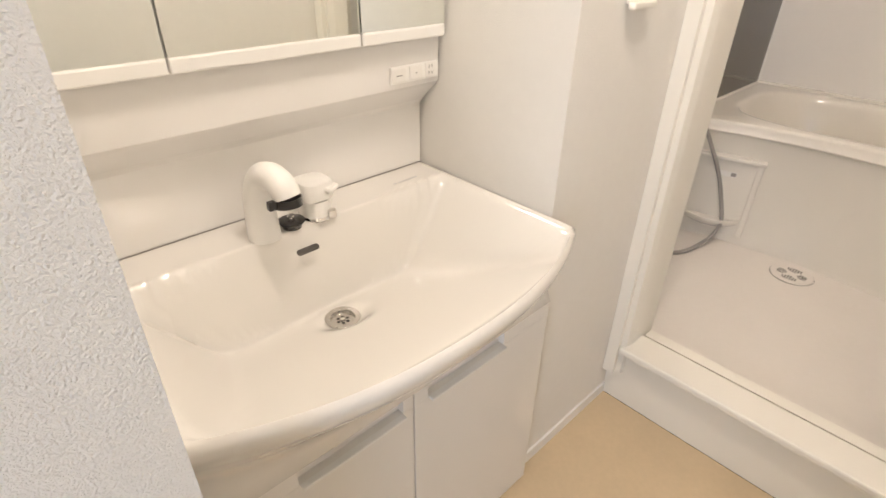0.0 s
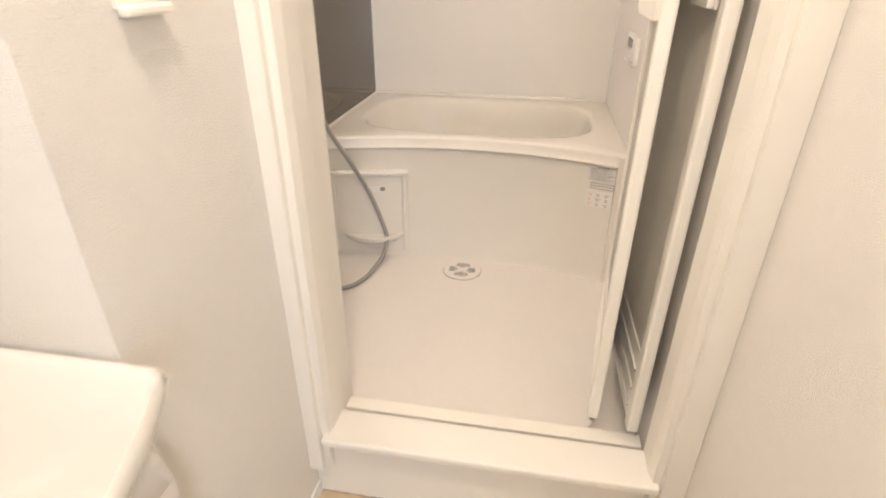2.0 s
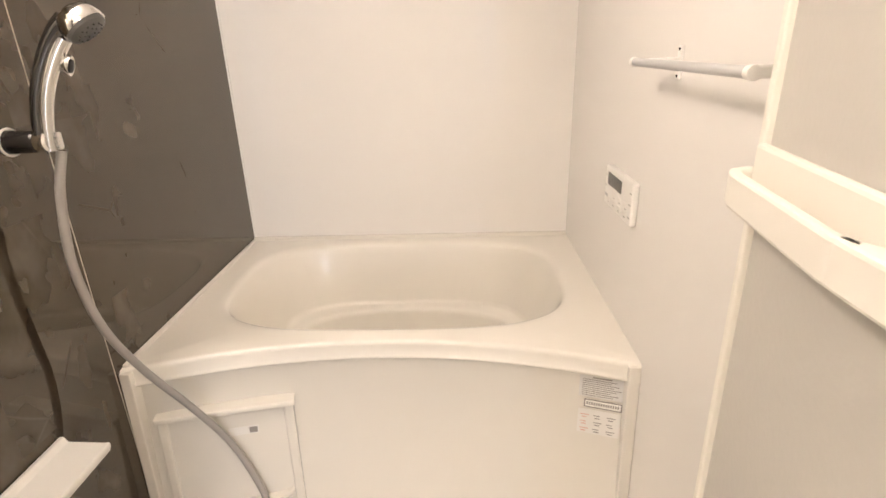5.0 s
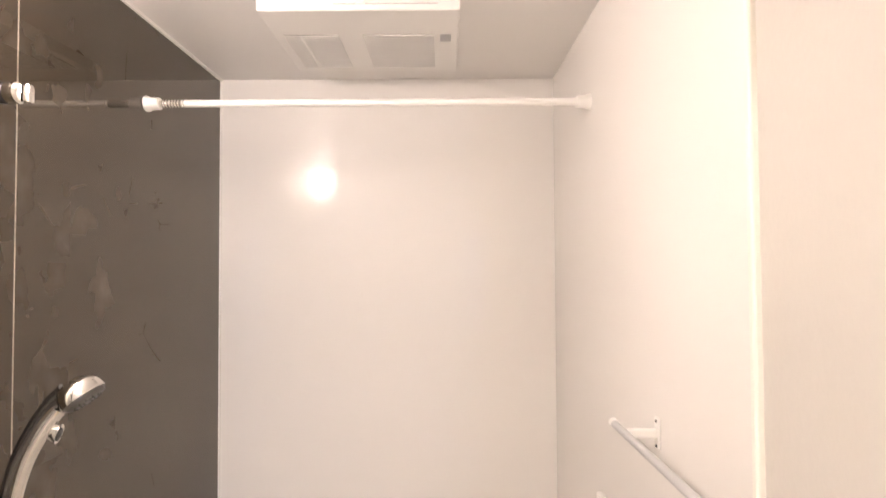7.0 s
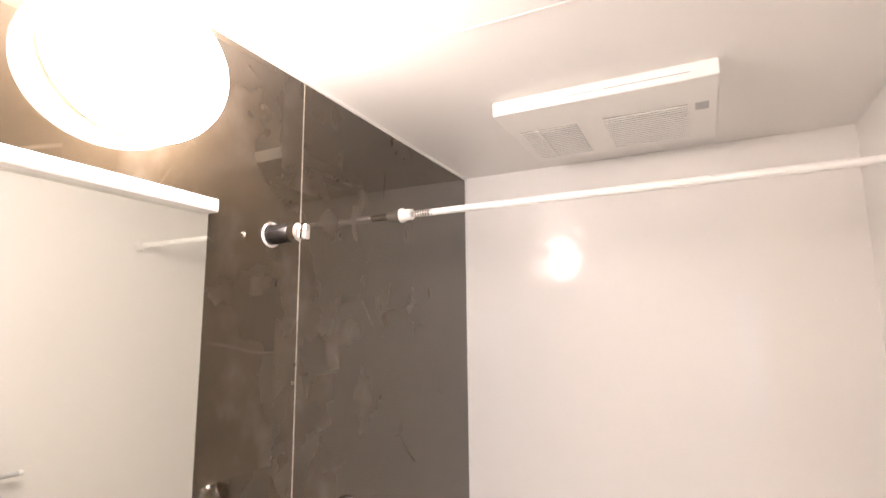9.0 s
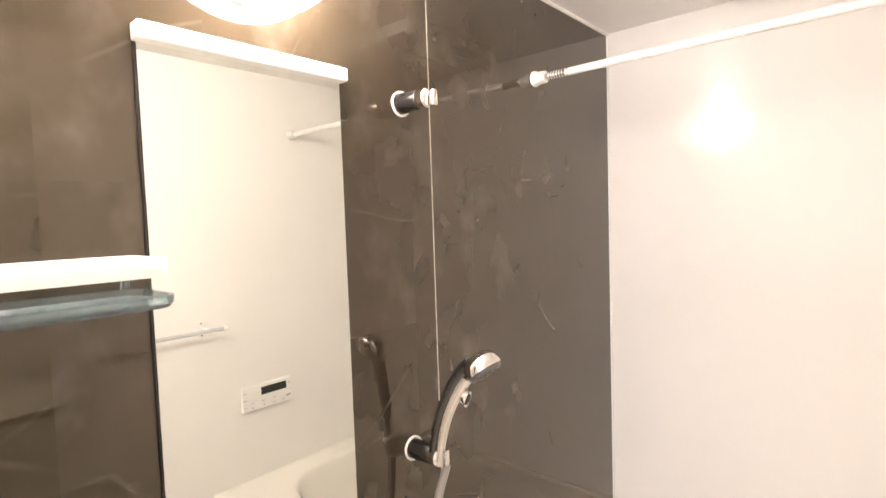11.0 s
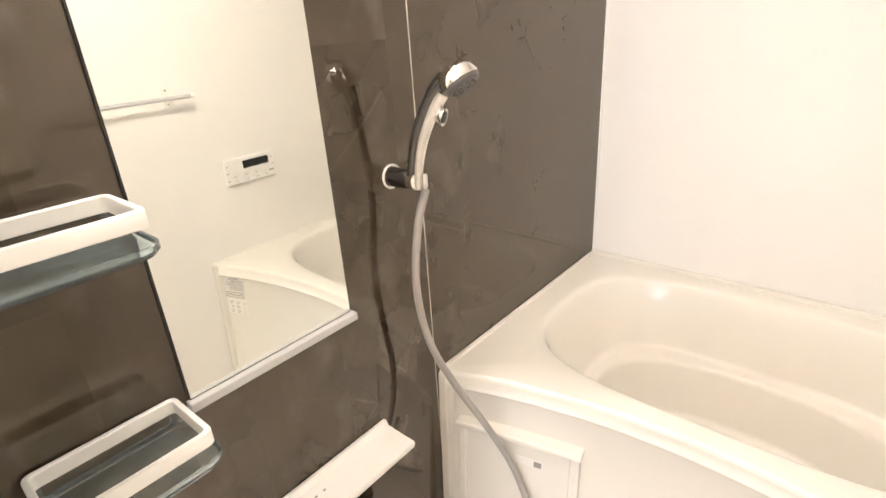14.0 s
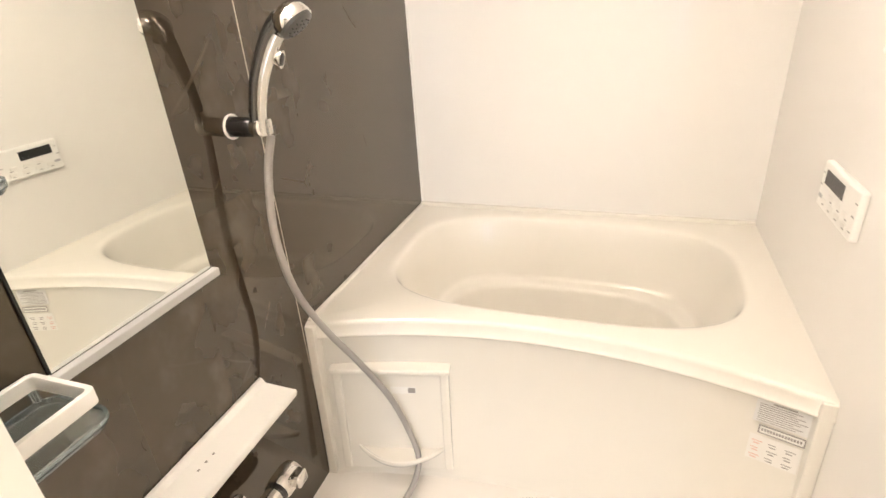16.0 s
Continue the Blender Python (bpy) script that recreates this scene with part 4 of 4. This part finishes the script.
part("ring", tube([Vector((-1.190 + 0.0065 * math.cos(a), 0.530, 0.706 + 0.0065 * math.sin(a))) for a in [2 * math.pi * k / 16 for k in range(17)]], 0.0013, 8), CHROME, plug, "chrome ring")
part("chain", tube(spline([(-1.186, 0.533, 0.702), (-1.163, 0.548, 0.690), (-1.140, 0.552, 0.685)], 6), 0.0011, 6), STEEL, plug, "thin steel chain")
lever = thing("vanity_mixer", "white single-lever mixer control with a chrome base", "tap")
part("base_ring", lathe([(0.0, 0.682), (0.033, 0.682), (0.0335, 0.6845), (0.0300, 0.6885), (0.0, 0.689)], (-1.128, 0.545, 0), squash=(1, 1.15)), CHROME, lever, "chrome base ring")
part("base_nose", box(-1.121, -1.101, 0.506, 0.520, 0.6822, 0.701, 0.004), CHROME, lever, "chrome nose")
part("mixer_body", lathe([(0.0, 0.6885), (0.0300, 0.6885), (0.0305, 0.712), (0.0300, 0.7215), (0.0, 0.7215)], (-1.128, 0.545, 0), squash=(1, 1.1)), WHITE, lever)
part("lever_cap", prism([(x, y) for x, y in round_rect(-1.161, -1.096, 0.510, 0.578, 0.020)], 0.7228, 0.762, "z", 0.006), WHITE, lever)
part("lever", turned(box(-0.017, 0.017, -0.022, 0.006, -0.006, 0.006, 0.005), Matrix.Translation((-1.112, 0.525, 0.747)) @ Matrix.Rotation(radians(28), 4, "Z") @ Matrix.Rotation(radians(6), 4, "X")), WHITE, lever, "white lever")

plate = thing("wall_bracket", "small cream towel bracket on the wallpapered wall", "bracket")
part("plate", box(-0.628, -0.552, SHAFT_Y - 0.006, SHAFT_Y - 0.0003, 1.068, 1.19, 0.002), FRAME, plate)
part("lip", box(-0.632, -0.548, SHAFT_Y - 0.022, SHAFT_Y - 0.006, 1.060, 1.073, 0.004), FRAME, plate)

lamp2 = thing("ceiling_lamp", "square warm washroom ceiling lamp", "lamp")
part("lamp_frame", box(-1.25, -0.95, -0.27, 0.03, 2.25, WASH_TOP - 0.0005, 0.01), WHITE, lamp2)
part("lamp_face", box(-1.23, -0.97, -0.25, 0.01, 2.245, 2.2497), glow_wash, lamp2)
